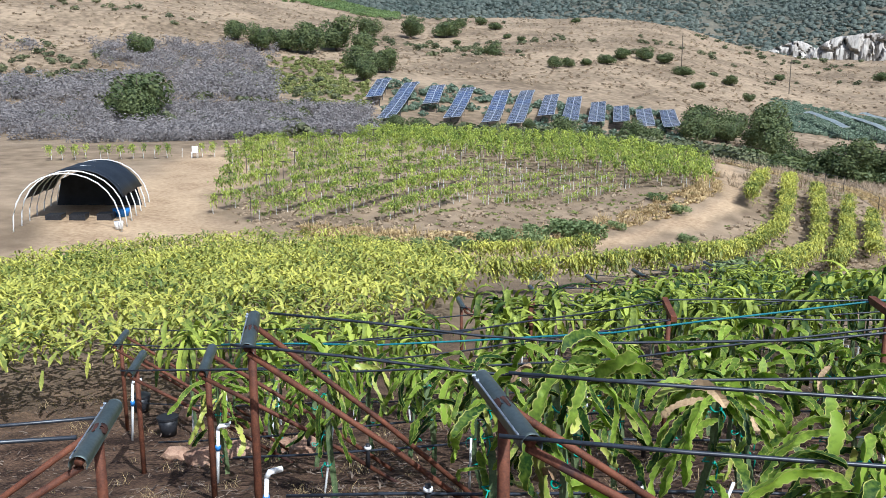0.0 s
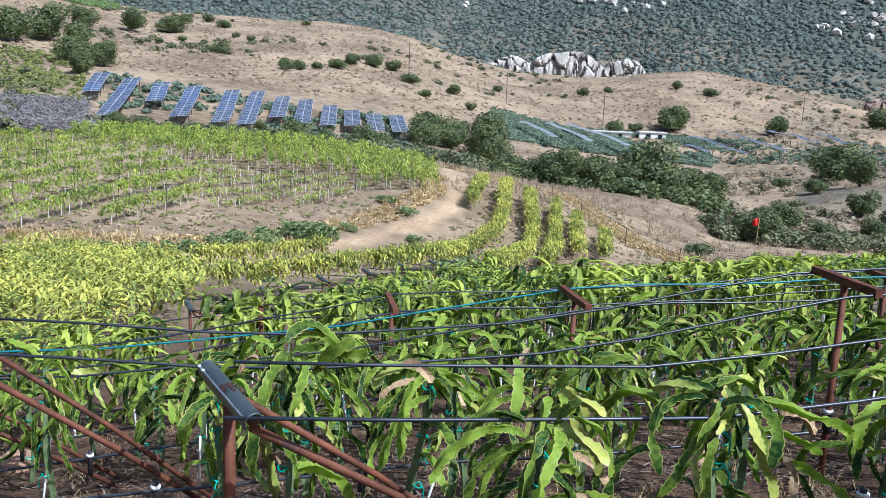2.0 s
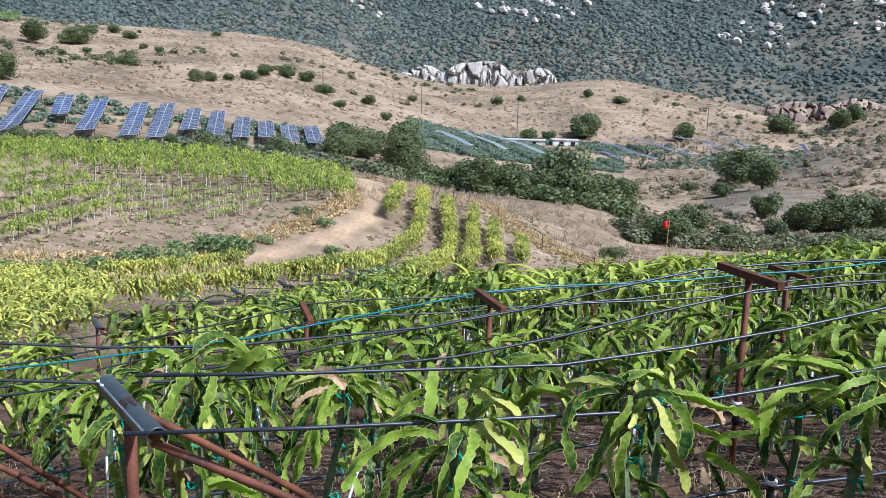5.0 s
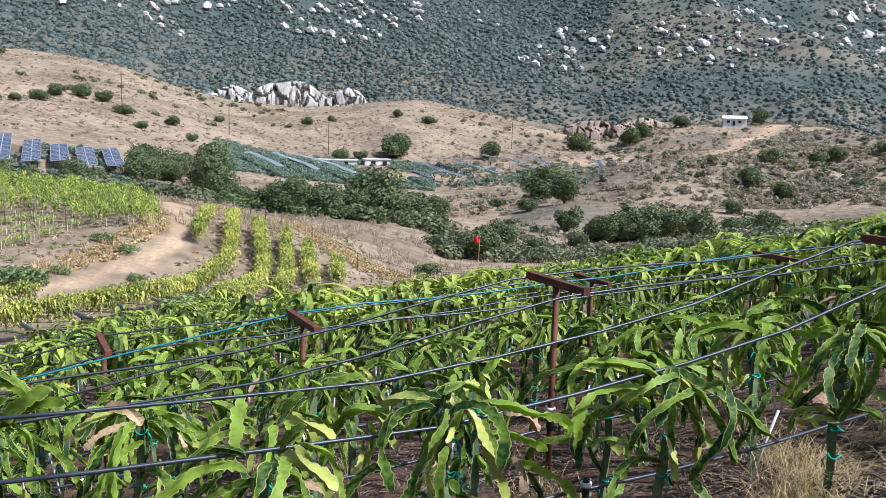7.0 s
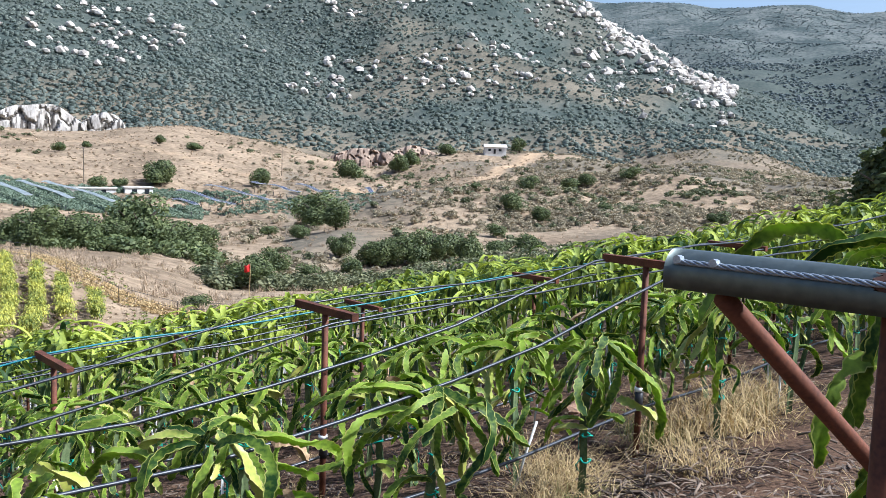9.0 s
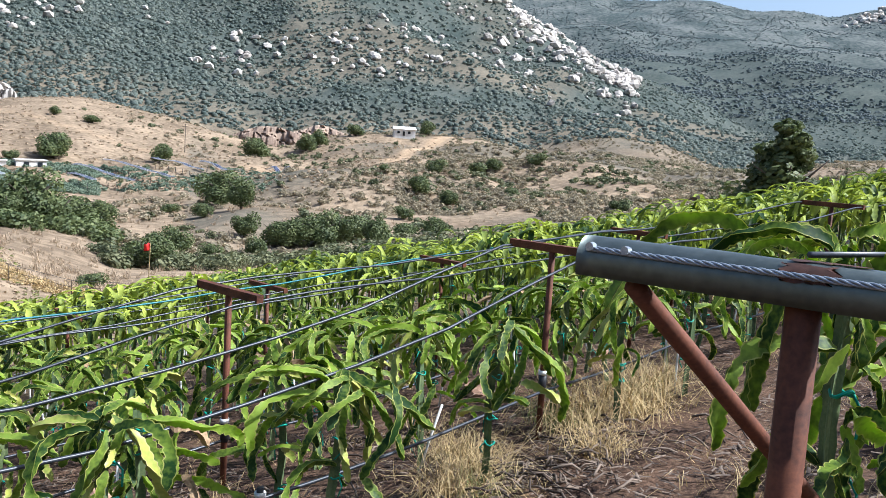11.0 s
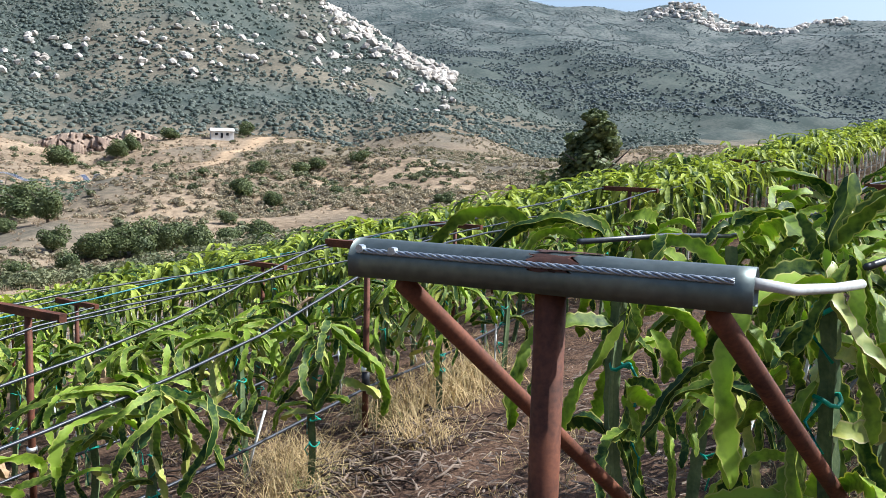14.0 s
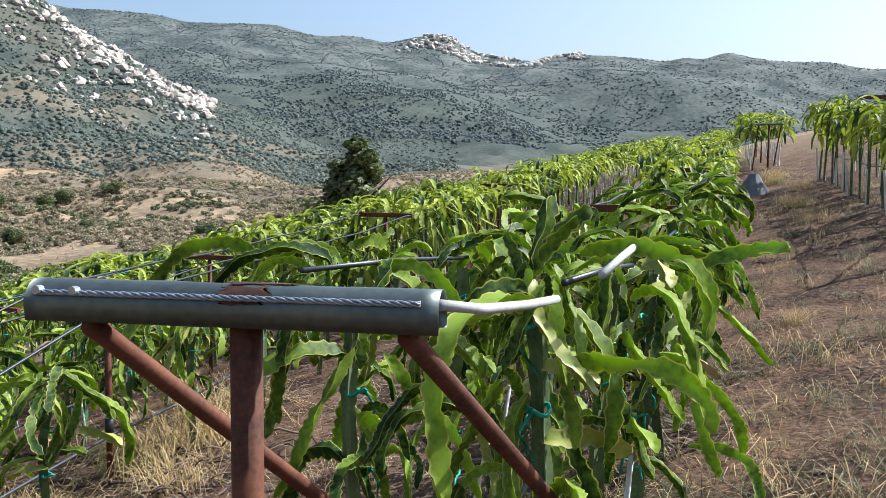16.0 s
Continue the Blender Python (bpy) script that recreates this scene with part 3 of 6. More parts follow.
def end_post(row, near):
    """End of a row: post, arm under a bent sheet, cable and two raking braces."""
    pts = row_points(row)
    c, d = along(pts, 0.0)
    g = ground_z(c.x, c.y)
    top = row["z"] if row["z"] is not None else g + 1.42
    row["top"] = top
    h = top - g
    LO_END, HI_END = (-0.35, 0.40) if near == "A" else (-0.40, 0.40)
    side = bearing(row["arm"] - 90)
    ang = math.degrees(math.atan2(side.y, side.x))
    ob = root("end_post", pose(c.x, c.y, g, 0, 0, ang), "rusty pipe end post with galvanised sheet cap and braces", "trellis post", "end posts of the rows")
    part("post", mesh("post", *tube([(0, 0, -0.3), (0, 0, h * 0.5), (0, 0, h - 0.03)], 0.029, 14), M_RUST, True), ob, "rusted round steel pipe")
    part("arm", mesh("arm", *tube([(LO_END + 0.02, 0, h - 0.03), (HI_END - 0.02, 0, h - 0.03)], 0.024, 10), M_RUST, True), ob)
    # bent sheet: open half pipe over the arm
    v, f = [], []
    nx, na = 24, 14
    for k in range(nx + 1):
        x = LO_END + (HI_END - LO_END) * k / nx
        for layer in (0, 1):
            for a in range(na + 1):
                w = math.pi * (-0.12 + 1.24 * a / na)
                r = 0.045 - 0.0025 * layer
                dent = 0.0016 * noise.noise((x * 9, a * 0.7, row["start"][0]))
                drop = 0.014 if (a == 0 or a == na) else 0.0
                v.append((x, math.cos(w) * (r + dent), h - 0.03 + math.sin(w) * (r + dent) * 0.95 - drop))
    per = 2 * (na + 1)
    for k in range(nx):
        for a in range(na):
            i = k * per + a
            f.append((i, i + per, i + per + 1, i + 1))
            j = i + na + 1
            f.append((j, j + 1, j + per + 1, j + per))
        for a in (0, na):
            i = k * per + a
            f.append((i, i + na + 1, i + na + 1 + per, i + per))
    for k in (0, nx):
        for a in range(na):
            i = k * per + a
            f.append((i, i + 1, i + na + 2, i + na + 1))
    cap = part("sheet_cap", mesh("sheet_cap", v, f, M_GALV, True), ob, "bent galvanised sheet with rust stains")
    if near:
        for x0, x1, w0, w1 in ((-0.035, 0.05, 0.08, 0.36), (-0.03, 0.09, 0.40, 0.56), (-0.04, 0.05, 0.62, 1.02)):
            pv, pf = [], []
            for i in range(9):
                for j in range(5):
                    w = math.pi * (w0 + (w1 - w0) * j / 4)
                    x = x0 + (x1 - x0) * i / 8 + 0.03 * noise.noise((i * 0.8, j * 0.9, 3 + x0 * 9))
                    w += 0.22 * noise.noise((i * 0.7, j * 0.6, 8 + w0))
                    pv.append((-x, math.cos(w) * 0.0474, h - 0.03 + math.sin(w) * 0.0452))
            for i in range(8):
                for j in range(4):
                    pf.append((i * 5 + j, i * 5 + j + 1, (i + 1) * 5 + j + 1, (i + 1) * 5 + j))
            part("rust_patch", mesh("rust_patch", pv, pf, M_GALV_STAIN, True), cap, "brown rust burned through the zinc")
        # twisted cable lying along the face
        face = 1
        strands = []
        for q in range(4):
            line = []
            for i in range(90):
                x = LO_END + 0.03 + (HI_END - LO_END - 0.05) * i / 89
                w = i * 0.75 + q * math.pi / 2
                line.append((x, face * (0.0435 + 0.0036 * math.cos(w)), h - 0.008 + 0.0036 * math.sin(w)))
            strands.append(line)
        s = Soup()
        for line in strands:
            s.add(*tube(line, 0.0024, 5))
        part("cable", s.mesh("cable", M_CABLE, True), ob, "twisted steel cable")
        for x in (HI_END - 0.03, HI_END - 0.10):
            part("bolt", mesh("bolt", *tube([(x, face * 0.038, h - 0.004), (x, face * 0.054, h - 0.003)], 0.008, 8), M_CABLE), cap)
    run = 1.85
    d = bearing(82.0 if near == "A" else row["brace"] if "brace" in row else row["arm"])
    for x in (LO_END + 0.06, HI_END - 0.10):
        fwd = Vector((d.dot(side), d.dot(Vector((-side.y, side.x, 0))), 0))
        gx = c + side * x + d * run
        gz = ground_z(gx.x, gx.y) - g
        part("brace", mesh("brace", *tube([(x, 0, h - 0.07), (x + fwd.x * run * 0.5, fwd.y * run * 0.5, (h - 0.07 + gz) / 2), (x + fwd.x * run, fwd.y * run, gz - 0.08)], 0.020, 10), M_RUST, True), ob, "raking rusty pipe")
    return ob


def mid_post(p, d, top):
    g = ground_z(p.x, p.y)
    h = top - g
    side = Vector((-d.y, d.x, 0))
    ob = root("line_post", pose(p.x, p.y, g, 0, 0, math.degrees(math.atan2(side.y, side.x))), "rusty steel T post with a plain cross arm", "trellis post", "posts along the rows")
    part("post", mesh("post", *tube([(0, 0, -0.3), (0, 0, h - 0.02)], 0.026, 10), M_RUST, True), ob)
    part("arm", mesh("arm", *box(-HALF, -0.03, h - 0.03, HALF, 0.03, h + 0.03), M_RUST), ob, "flat rusty cross arm")
    return ob


def sag_at(n, s):
    """How far the plants' weight pulls the lines down between two posts."""
    if s < 6.1:
        return (0.30 if n in (1, 2) else 0.15) * math.sin(math.pi * s / 6.1)
    return 0.07 * math.sin(math.pi * ((s / 6.1) % 1.0))


def line_run(name, pts, r, mat, label, cat, sides=6):
    me = mesh(name, *tube(pts, r, sides), mat, True)
    return tagged(new(name, me), label, cat, "lines along the rows")


ROW_L = dict(start=(-3.9, 3.35), arm=57.0, brace=240.0, turn=((0, 243.0), (9, 247.0)), z=-0.2, length=14)
end_post(ROW_L, "B")
for k in (-1, 1):
    side = bearing(-33) * (k * 0.38)
    line = []
    for q in range(12):
        x, y = -3.9 + side.x - 0.9 * q, 3.35 + side.y - 0.42 * q
        line.append((x, y, -0.19 + ground_z(x, y) - ground_z(-3.9, 3.35)))
    tagged(new("carrying_line", mesh("carrying_line", *tube(line, 0.011, 6), M_WIRE, True)), "taut black plastic-coated line over the cross arms", "wire", "lines along the rows")
for n, row in enumerate(ROWS_NEAR):
    pts = row_points(row)
    row["pts"] = pts
    end_post(row, "A" if n == 0 else ("B" if n < 3 else ""))
    spots = []
    s = 6.2 if n == 2 else (6.15 if n == 1 else 5.95)
    first = (row["top"])
    total = len(pts) - 1.2
    posts = [(0.0, row["top"])]
    while s < total:
        p, d = along(pts, s)
        top = ground_z(p.x, p.y) + (1.52 if n else 1.15)
        if n == 1 and s < 7:
            top = 0.82
        if n == 2 and s < 8:
            top = 0.35
        if n < 9 or s < 30:
            mid_post(p, d, top)
        posts.append((s, top))
        s += 6.1
    row["posts"] = posts
    # two carrying lines on the arm ends, one watering line low down
    ss, tops = [q for q, _ in posts], [q for _, q in posts]
    last = min(total, 60)
    for k in (-1, 1):
        line = []
        for q in np.arange(0.9 if n == 0 else 0.0, last, 0.75):
            p, d = along(pts, q)
            side = Vector((-d.y, d.x, 0))
            sag = sag_at(n, q) + 0.012 * math.sin(q * 3 + n)
            z = float(np.interp(q, ss, tops)) + 0.01 - sag
            o = p + side * (k * (HALF - 0.02))
            line.append((o.x, o.y, z))
        line_run("carrying_line", line, 0.0095, M_WIRE_BLUE if (n == 3 and k == 1) else M_WIRE, "taut black plastic-coated line over the cross arms", "wire")
    line = []
    for q in np.arange(0.2, last, 0.75):
        p, d = along(pts, q)
        z = ground_z(p.x, p.y) + 0.42 - 0.05 * math.sin(math.pi * ((q / 3.0) % 1.0))
        line.append((p.x, p.y, z))
    line_run("watering_line", line, 0.0115, M_WIRE, "black watering hose slung low along the row", "hose")

# ---- climbing cactus plants ----
def branch_arrays(seed, length=0.8, up=60.0, width=0.042, step=0.017, end=None):
    """A three-winged stem with scalloped edges that rises, arches over and hangs. Grows from the origin towards +x."""
    rng = random.Random(seed)
    n = max(8, int(length / step))
    if end is None:
        end = rng.uniform(-95, -60)
    bend = rng.uniform(0.38, 0.85)
    p = Vector((0, 0, 0))
    yaw, dyaw = 0.0, 0.0
    v, f = [], []
    twist = rng.uniform(0, 2.1)
    tw_rate = rng.uniform(-1.4, 1.4)
    phase = rng.uniform(0, 6)
    sc = rng.uniform(0.040, 0.054)
    joint = rng.uniform(0.35, 0.65) if rng.random() < 0.4 and length > 0.45 else 9.0
    wob = rng.uniform(-13, 13)
    for i in range(n + 1):
        k = i / n
        el = radians(up + (end - up) * min(1.0, k / 0.85) ** bend + wob * math.sin(k * 7 + phase))
        dyaw = dyaw * 0.8 + rng.uniform(-2.6, 2.6)
        yaw += radians(dyaw)
        t = Vector((math.cos(el) * math.cos(yaw), math.cos(el) * math.sin(yaw), math.sin(el)))
        a = Vector((-math.sin(yaw), math.cos(yaw), 0))
        b = t.cross(a) * -1
        s = k * length
        taper = min(1.0, 0.30 + k * 7) * (1.0 if k < 0.86 else max(0.10, math.sqrt(max(0.0, 1 - ((k - 0.86) / 0.14) ** 2))))
        taper *= 1 - 0.62 * math.exp(-((k - joint) / 0.035) ** 2)
        for w in range(6):
            ang = twist + tw_rate * k + w * math.pi / 3
            if w % 2 == 0:
                saw = (s / sc + phase + w * 0.31) % 1.0
                r = width * taper * (0.66 + 0.40 * math.sin(math.pi * saw ** 0.55))
                ang += 0.26 * math.sin(s * 30 + w * 2 + phase)
                if w == 2:
                    r *= 0.85
            else:
                r = 0.0085 * (0.6 + 0.4 * taper)
            v.append(p + a * math.cos(ang + math.pi) * r + b * math.sin(ang + math.pi) * r)
        if i:
            for w in range(6):
                w2 = (w + 1) % 6
                f.append(((i - 1) * 6 + w, (i - 1) * 6 + w2, i * 6 + w2, i * 6 + w))
        p = p + t * (length / n)
    f.append((5, 4, 3, 2, 1, 0))
    f.append(tuple(n * 6 + w for w in range(6)))
    return [tuple(q) for q in v], f


def cut_edges(me):
    at = me.color_attributes.new("edge", "FLOAT_COLOR", "POINT")
    tip = np.zeros((len(me.vertices), 4), dtype=np.float32)
    tip[0::2, :3] = 1.0
    at.data.foreach_set("color", tip.ravel())
    me.shade_smooth()
    me.set_sharp_from_angle(angle=radians(58))
    return me


BRANCHES = []
for i in range(26):
    rng = random.Random(40 + i)
    kind = ("arch", "arch", "hang", "arch", "hang", "hang", "out", "arch", "hang", "up", "arch", "arch", "hang")[i % 13]
    up = {"arch": rng.uniform(15, 68), "hang": rng.uniform(-70, -25), "out": rng.uniform(5, 35), "up": rng.uniform(45, 75)}[kind]
    end = {"arch": rng.uniform(-96, -72), "hang": rng.uniform(-100, -80), "out": rng.uniform(-40, -5), "up": rng.uniform(0, 50)}[kind]
    length = {"arch": rng.uniform(0.45, 0.80), "hang": rng.uniform(0.32, 0.72), "out": rng.uniform(0.25, 0.45), "up": rng.uniform(0.18, 0.34)}[kind]
    BRANCHES.append((up, branch_arrays(100 + i, length, up, rng.uniform(0.031, 0.040), end=end)))
BRANCH_MESH = [cut_edges(mesh("branch", *b, M_CACTUS)) for _, b in BRANCHES]
BRANCH_YELLOW = [cut_edges(mesh("branch", *b, M_CACTUS_YELLOW)) for _, b in BRANCHES[4:8]]
BRANCH_DEAD = [mesh("branch", *branch_arrays(300 + i, 0.32, 15, 0.030), M_DEAD) for i in range(3)]


def stem_mesh(seed, h):
    """Climbing stem: a thin, knobbly three-winged column."""
    rng = random.Random(seed)
    n = 26
    v, f = [], []
    ox, oy = rng.uniform(-0.06, 0.06), rng.uniform(-0.06, 0.06)
    for i in range(n + 1):
        k = i / n
        cx = ox * (1 - k) + 0.02 * math.sin(k * 7 + seed)
        cy = oy * (1 - k) + 0.02 * math.cos(k * 6 + seed * 2)
        for w in range(6):
            a = w * math.pi / 3 + k * 0.8
            r = (0.026 + 0.008 * abs(math.sin(k * 38 + w))) if w % 2 == 0 else 0.009
            v.append((cx + math.cos(a) * r, cy + math.sin(a) * r, -0.04 + k * (h + 0.06)))
        if i:
            for w in range(6):
                w2 = (w + 1) % 6
                f.append(((i - 1) * 6 + w, (i - 1) * 6 + w2, i * 6 + w2, i * 6 + w))
    return mesh("stem", v, f, M_STEM, False)


STAKE_TUBE = tube([(0, 0, -0.1), (0.02, 0.01, 0.35), (0.05, 0.02, 0.72)], 0.010, 8)
STAKE = mesh("stake", *STAKE_TUBE, M_PVC, True)


def tape_mesh(seed, z):
    rng = random.Random(seed)
    s = Soup()
    ring = [(math.cos(a) * 0.034, math.sin(a) * 0.034, z + 0.012 * math.sin(a * 2 + seed)) for a in np.linspace(0, 6.28, 11)]
    s.add(*tube(ring, 0.0065, 5, caps=False))
    tail = [(0.034, 0, z), (0.06, rng.uniform(-0.03, 0.03), z - 0.05), (0.05, rng.uniform(-0.05, 0.05), z - 0.13)]
    s.add(*tube(tail, 0.005, 4))
    return s.mesh("tie_tape", M_TAPE, True)


def cactus_plant(seed, m, h=1.34, count=17, spread=1.0, stake=True, shaggy=0.36):
    """One climbing cactus on its stake: stem, tie tape and a crown of hanging branches."""
    rng = random.Random(seed)
    ob = root("dragon_fruit_plant", m, "green climbing cactus with arching scalloped branches over the wire", "plant", "cactus plants on the trellis")
    part("stem", stem_mesh(seed, h), ob, "knobbly grey-green climbing stem")
    if stake and rng.random() < 0.6:
        part("stake", STAKE, ob, "white plastic pipe stake", pose(0.05, 0.03, 0, rng.uniform(-8, 8), rng.uniform(-8, 8), rng.uniform(0, 360)))
    for z in (h * 0.3, h * 0.52, h * 0.72, h * 0.9):
        part("tie_tape", tape_mesh(seed + int(z * 10), z + rng.uniform(-0.1, 0.1)), ob, "green plastic tie tape")
    a = rng.uniform(0, 360)
    for i in range(count):
        a += 137.5 + rng.uniform(-40, 40)
        k = rng.randrange(len(BRANCH_MESH))
        q = rng.random()
        me = BRANCH_MESH[k] if q < 0.90 else (BRANCH_YELLOW[k % 4] if q < 0.985 else BRANCH_DEAD[k % 3])
        sc = rng.uniform(0.5, 1.15) * spread
        r = abs(rng.gauss(0.0, 0.13))
        low = rng.uniform(0.10, 0.75) if rng.random() < shaggy else abs(rng.gauss(0.0, 0.10)) - 0.06
        at = pose(math.cos(radians(a + 40)) * r, math.sin(radians(a + 40)) * r, h + 0.07 - low, rng.uniform(-38, 38), rng.uniform(-22, 22), a) @ Matrix.Diagonal((sc, sc, sc, 1))
        part("branch", me, ob, "", at)
    return ob


def low_plant(seed, nb=44, segs=5, h=1.34, w=0.040, stem=True, lens=(0.28, 0.62), wide=0.15, drop=0.20, ends=(-95, -90, -88, -82, -75, -60, -20)):
    """Vertices and faces of a plant for the farther rows: folded hanging straps round a stem."""
    rng = random.Random(seed)
    s = Soup()
    for i in range(nb):
        a = rng.uniform(0, 6.283)
        up, end, ln = radians(rng.uniform(-60, 60)), radians(rng.choice(ends)), rng.uniform(*lens)
        p = Vector((rng.gauss(0, wide), rng.gauss(0, wide), h + 0.12 - abs(rng.gauss(0, drop))))
        v, f = [], []
        side = Vector((-math.sin(a), math.cos(a), 0))
        for j in range(segs + 1):
            k = j / segs
            el = up + (end - up) * min(1, k / 0.7)
            t = Vector((math.cos(el) * math.cos(a), math.cos(el) * math.sin(a), math.sin(el)))
            nrm = t.cross(side)
            ww = w * (0.55 + 0.45 * math.sin(min(1.0, k * 4) * 1.57)) * (0.35 if j == segs else 1.0) * (1 + 0.18 * (-1) ** j)
            v += [p - side * ww, p - nrm * ww * 0.45, p + side * ww]
            if j:
                b = j * 3
                f += [(b - 3, b, b + 1, b - 2), (b - 2, b + 1, b + 2, b - 1)]
            p = p + t * (ln / segs)
        s.add([tuple(q) for q in v], f)
    sv = Soup()
    if stem:
        sv.add(*tube([(0.03, 0.02, -0.05), (0, 0, h * 0.5), (0, 0.0, h)], 0.02, 5))
    return s, sv


def scatter(name, variants, places, mat, label, cat, kind="stuff"):
    """Many small copies joined in one mesh. places: x, y, z, turn, scale."""
    out = Soup()
    base = [(np.concatenate(s.v), s.f) for s in variants]
    if all(len(q) == 4 for _, f in base for q in f):
        base = [(v, np.array(f, dtype=np.int64)) for v, f in base]
        vs, fs, n = [], [], 0
        for q, (x, y, z, turn, sc) in enumerate(places):
            v, f = base[q % len(base)]
            c, sn = math.cos(turn) * sc, math.sin(turn) * sc
            vs.append(np.stack([v[:, 0] * c - v[:, 1] * sn + x, v[:, 0] * sn + v[:, 1] * c + y, v[:, 2] * sc + z], 1))
            fs.append(f + n)
            n += len(v)
        return tagged(new(name, quad_mesh(name, np.concatenate(vs), np.concatenate(fs), mat)), label, cat, kind=kind)
    for q, (x, y, z, turn, sc) in enumerate(places):
        v, f = base[q % len(base)]
        c, sn = math.cos(turn) * sc, math.sin(turn) * sc
        w = np.stack([v[:, 0] * c - v[:, 1] * sn + x, v[:, 0] * sn + v[:, 1] * c + y, v[:, 2] * sc + z], 1)
        out.add(w, f)
    return tagged(new(name, out.mesh(name, mat)), label, cat, kind=kind)


LOW = [low_plant(500 + i, nb=36, segs=6, w=0.032) for i in range(8)]
LOW_FAR = [low_plant(560 + i, nb=24, segs=4, w=0.042) for i in range(8)]
LOW_FINE = [low_plant(590 + i, nb=34, segs=3, w=0.032, h=1.22, lens=(0.22, 0.45), wide=0.26, drop=0.20, ends=(-85, -60, -45, -30, -20)) for i in range(10)]
LOW_STRIP = [low_plant(610 + i, nb=70, segs=2, w=0.042, h=1.3, lens=(0.16, 0.36), wide=0.15, drop=0.36) for i in range(10)]
STAKE_SOUP = Soup()
STAKE_SOUP.add(*tube([(0.05, 0.03, -0.05), (0.1, 0.05, 0.62)], 0.016, 5))

rng = random.Random(11)
proto, mid_places, far_places, tube_places = [], [], [], []
detail = 0
for n, row in enumerate(ROWS_NEAR):
    pts = row["pts"]
    ss, tops = [q for q, _ in row["posts"]], [q for _, q in row["posts"]]
    for k in (-1, 1):
        s = (0.75, 1.0, 1.5, 1.2, 1.0)[min(n, 4)] + (0.5 if k > 0 else 0.0) + rng.uniform(0, 0.3)
        if row is ROW_Z:
            s += 0.2
        while s < len(pts) - 2:
            p, d = along(pts, s)
            side = Vector((-d.y, d.x, 0))
            o = p + side * (k * (HALF - 0.03)) + d * rng.uniform(-0.1, 0.1)
            g = ground_z(o.x, o.y)
            h = float(np.interp(s, ss, tops)) - g - sag_at(n, s) + (-0.12 if row is ROW_Z else 0.06 if n else 0.05)
            dist = math.hypot(o.x, o.y)
            if n in (1, 2) and min(abs(s - q) for q in ss) < 0.5:
                s += 0.3
                continue
            if dist < 12.0 and n < 5 and o.x > -9:
                m = pose(o.x, o.y, g, rng.uniform(-4, 4), rng.uniform(-4, 4), rng.uniform(0, 360)) @ Matrix.Diagonal((1, 1, h / 1.36, 1))
                if n == 0 and dist < 5.5:
                    cactus_plant(760 + detail, m @ Matrix.Diagonal((1, 1, 0.94, 1)), count=44, spread=0.85, shaggy=0.5)
                elif len(proto) < 9:
                    proto.append(cactus_plant(700 + len(proto), m, count=23 + 5 * (len(proto) % 3)))
                else:
                    m2 = m.copy()
                    q = copy_thing(rng.choice(proto), Matrix.LocRotScale(m2.translation, m2.to_quaternion(), None))
                detail += 1
            else:
                (mid_places if dist < 26 else far_places).append((o.x, o.y, g, rng.uniform(0, 6.28), h / 1.34 * rng.uniform(0.93, 1.08)))
                if rng.random() < 0.8:
                    tube_places.append((o.x, o.y, g, rng.uniform(0, 6.28), rng.uniform(0.8, 1.2)))
            s += (rng.uniform(0.7, 0.95) if n == 0 else rng.uniform(0.95, 1.4)) if dist < 12 else rng.uniform(0.75, 1.1)
cactus_plant(990, pose(-1.75, 4.75, ground_z(-1.75, 4.75), 0, 0, 40), h=1.25, count=30, spread=1.1)
scatter("row_plants", [a for a, _ in LOW], mid_places, M_ROW_GREEN, "rows of green climbing cactus further down the slope", "plants")
scatter("row_plants", [a for a, _ in LOW_FAR], far_places, M_ROW_GREEN, "far rows of green climbing cactus", "plants")
scatter("row_stems", [b for _, b in LOW], mid_places, M_STEM, "stems of the farther cactus rows", "stems")
scatter("row_stakes", [STAKE_SOUP], tube_places, M_PVC, "white plastic pipe stakes along the rows", "stakes")

# ---- yellow field, plots and strips beyond ----
def inside(x, y, poly):
    c = False
    for (ax, ay), (bx, by) in zip(poly, poly[1:] + poly[:1]):
        if (ay > y) != (by > y) and x < (bx - ax) * (y - ay) / (by - ay) + ax:
            c = not c
    return c


def fill_rows(poly, heading, gap, step, seed, jitter=0.15, keep=1.0):
    """Plant places in parallel rows inside a plot."""
    rng = random.Random(seed)
    d = bearing(heading)
    s = Vector((-d.y, d.x, 0))
    cx, cy = sum(p[0] for p in poly) / len(poly), sum(p[1] for p in poly) / len(poly)
    out = []
    for i in range(-60, 61):
        for j in range(-120, 121):
            x = cx + s.x * i * gap + d.x * j * step + rng.uniform(-jitter, jitter)
            y = cy + s.y * i * gap + d.y * j * step + rng.uniform(-jitter, jitter)
            if rng.random() < keep and inside(x, y, poly):
                out.append((x, y, ground_z(x, y), rng.uniform(0, 6.28), rng.uniform(0.9, 1.12)))
    return out


YELLOW = [(-8.0, 13.4), (-8.6, 18), (-10.4, 24), (-12.6, 28), (-16.3, 32.8), (-20.4, 34.0), (-26, 31.6), (-29.5, 28.5), (-31, 18), (-30, 4), (-18, 4.5), (-10.2, 9.4)]
scatter("yellow_field_plants", [a for a, _ in LOW_FINE], fill_rows(YELLOW, 68, 1.05, 0.62, 21), M_ROW_YELLOW, "dense field of yellowing climbing cactus", "plants")


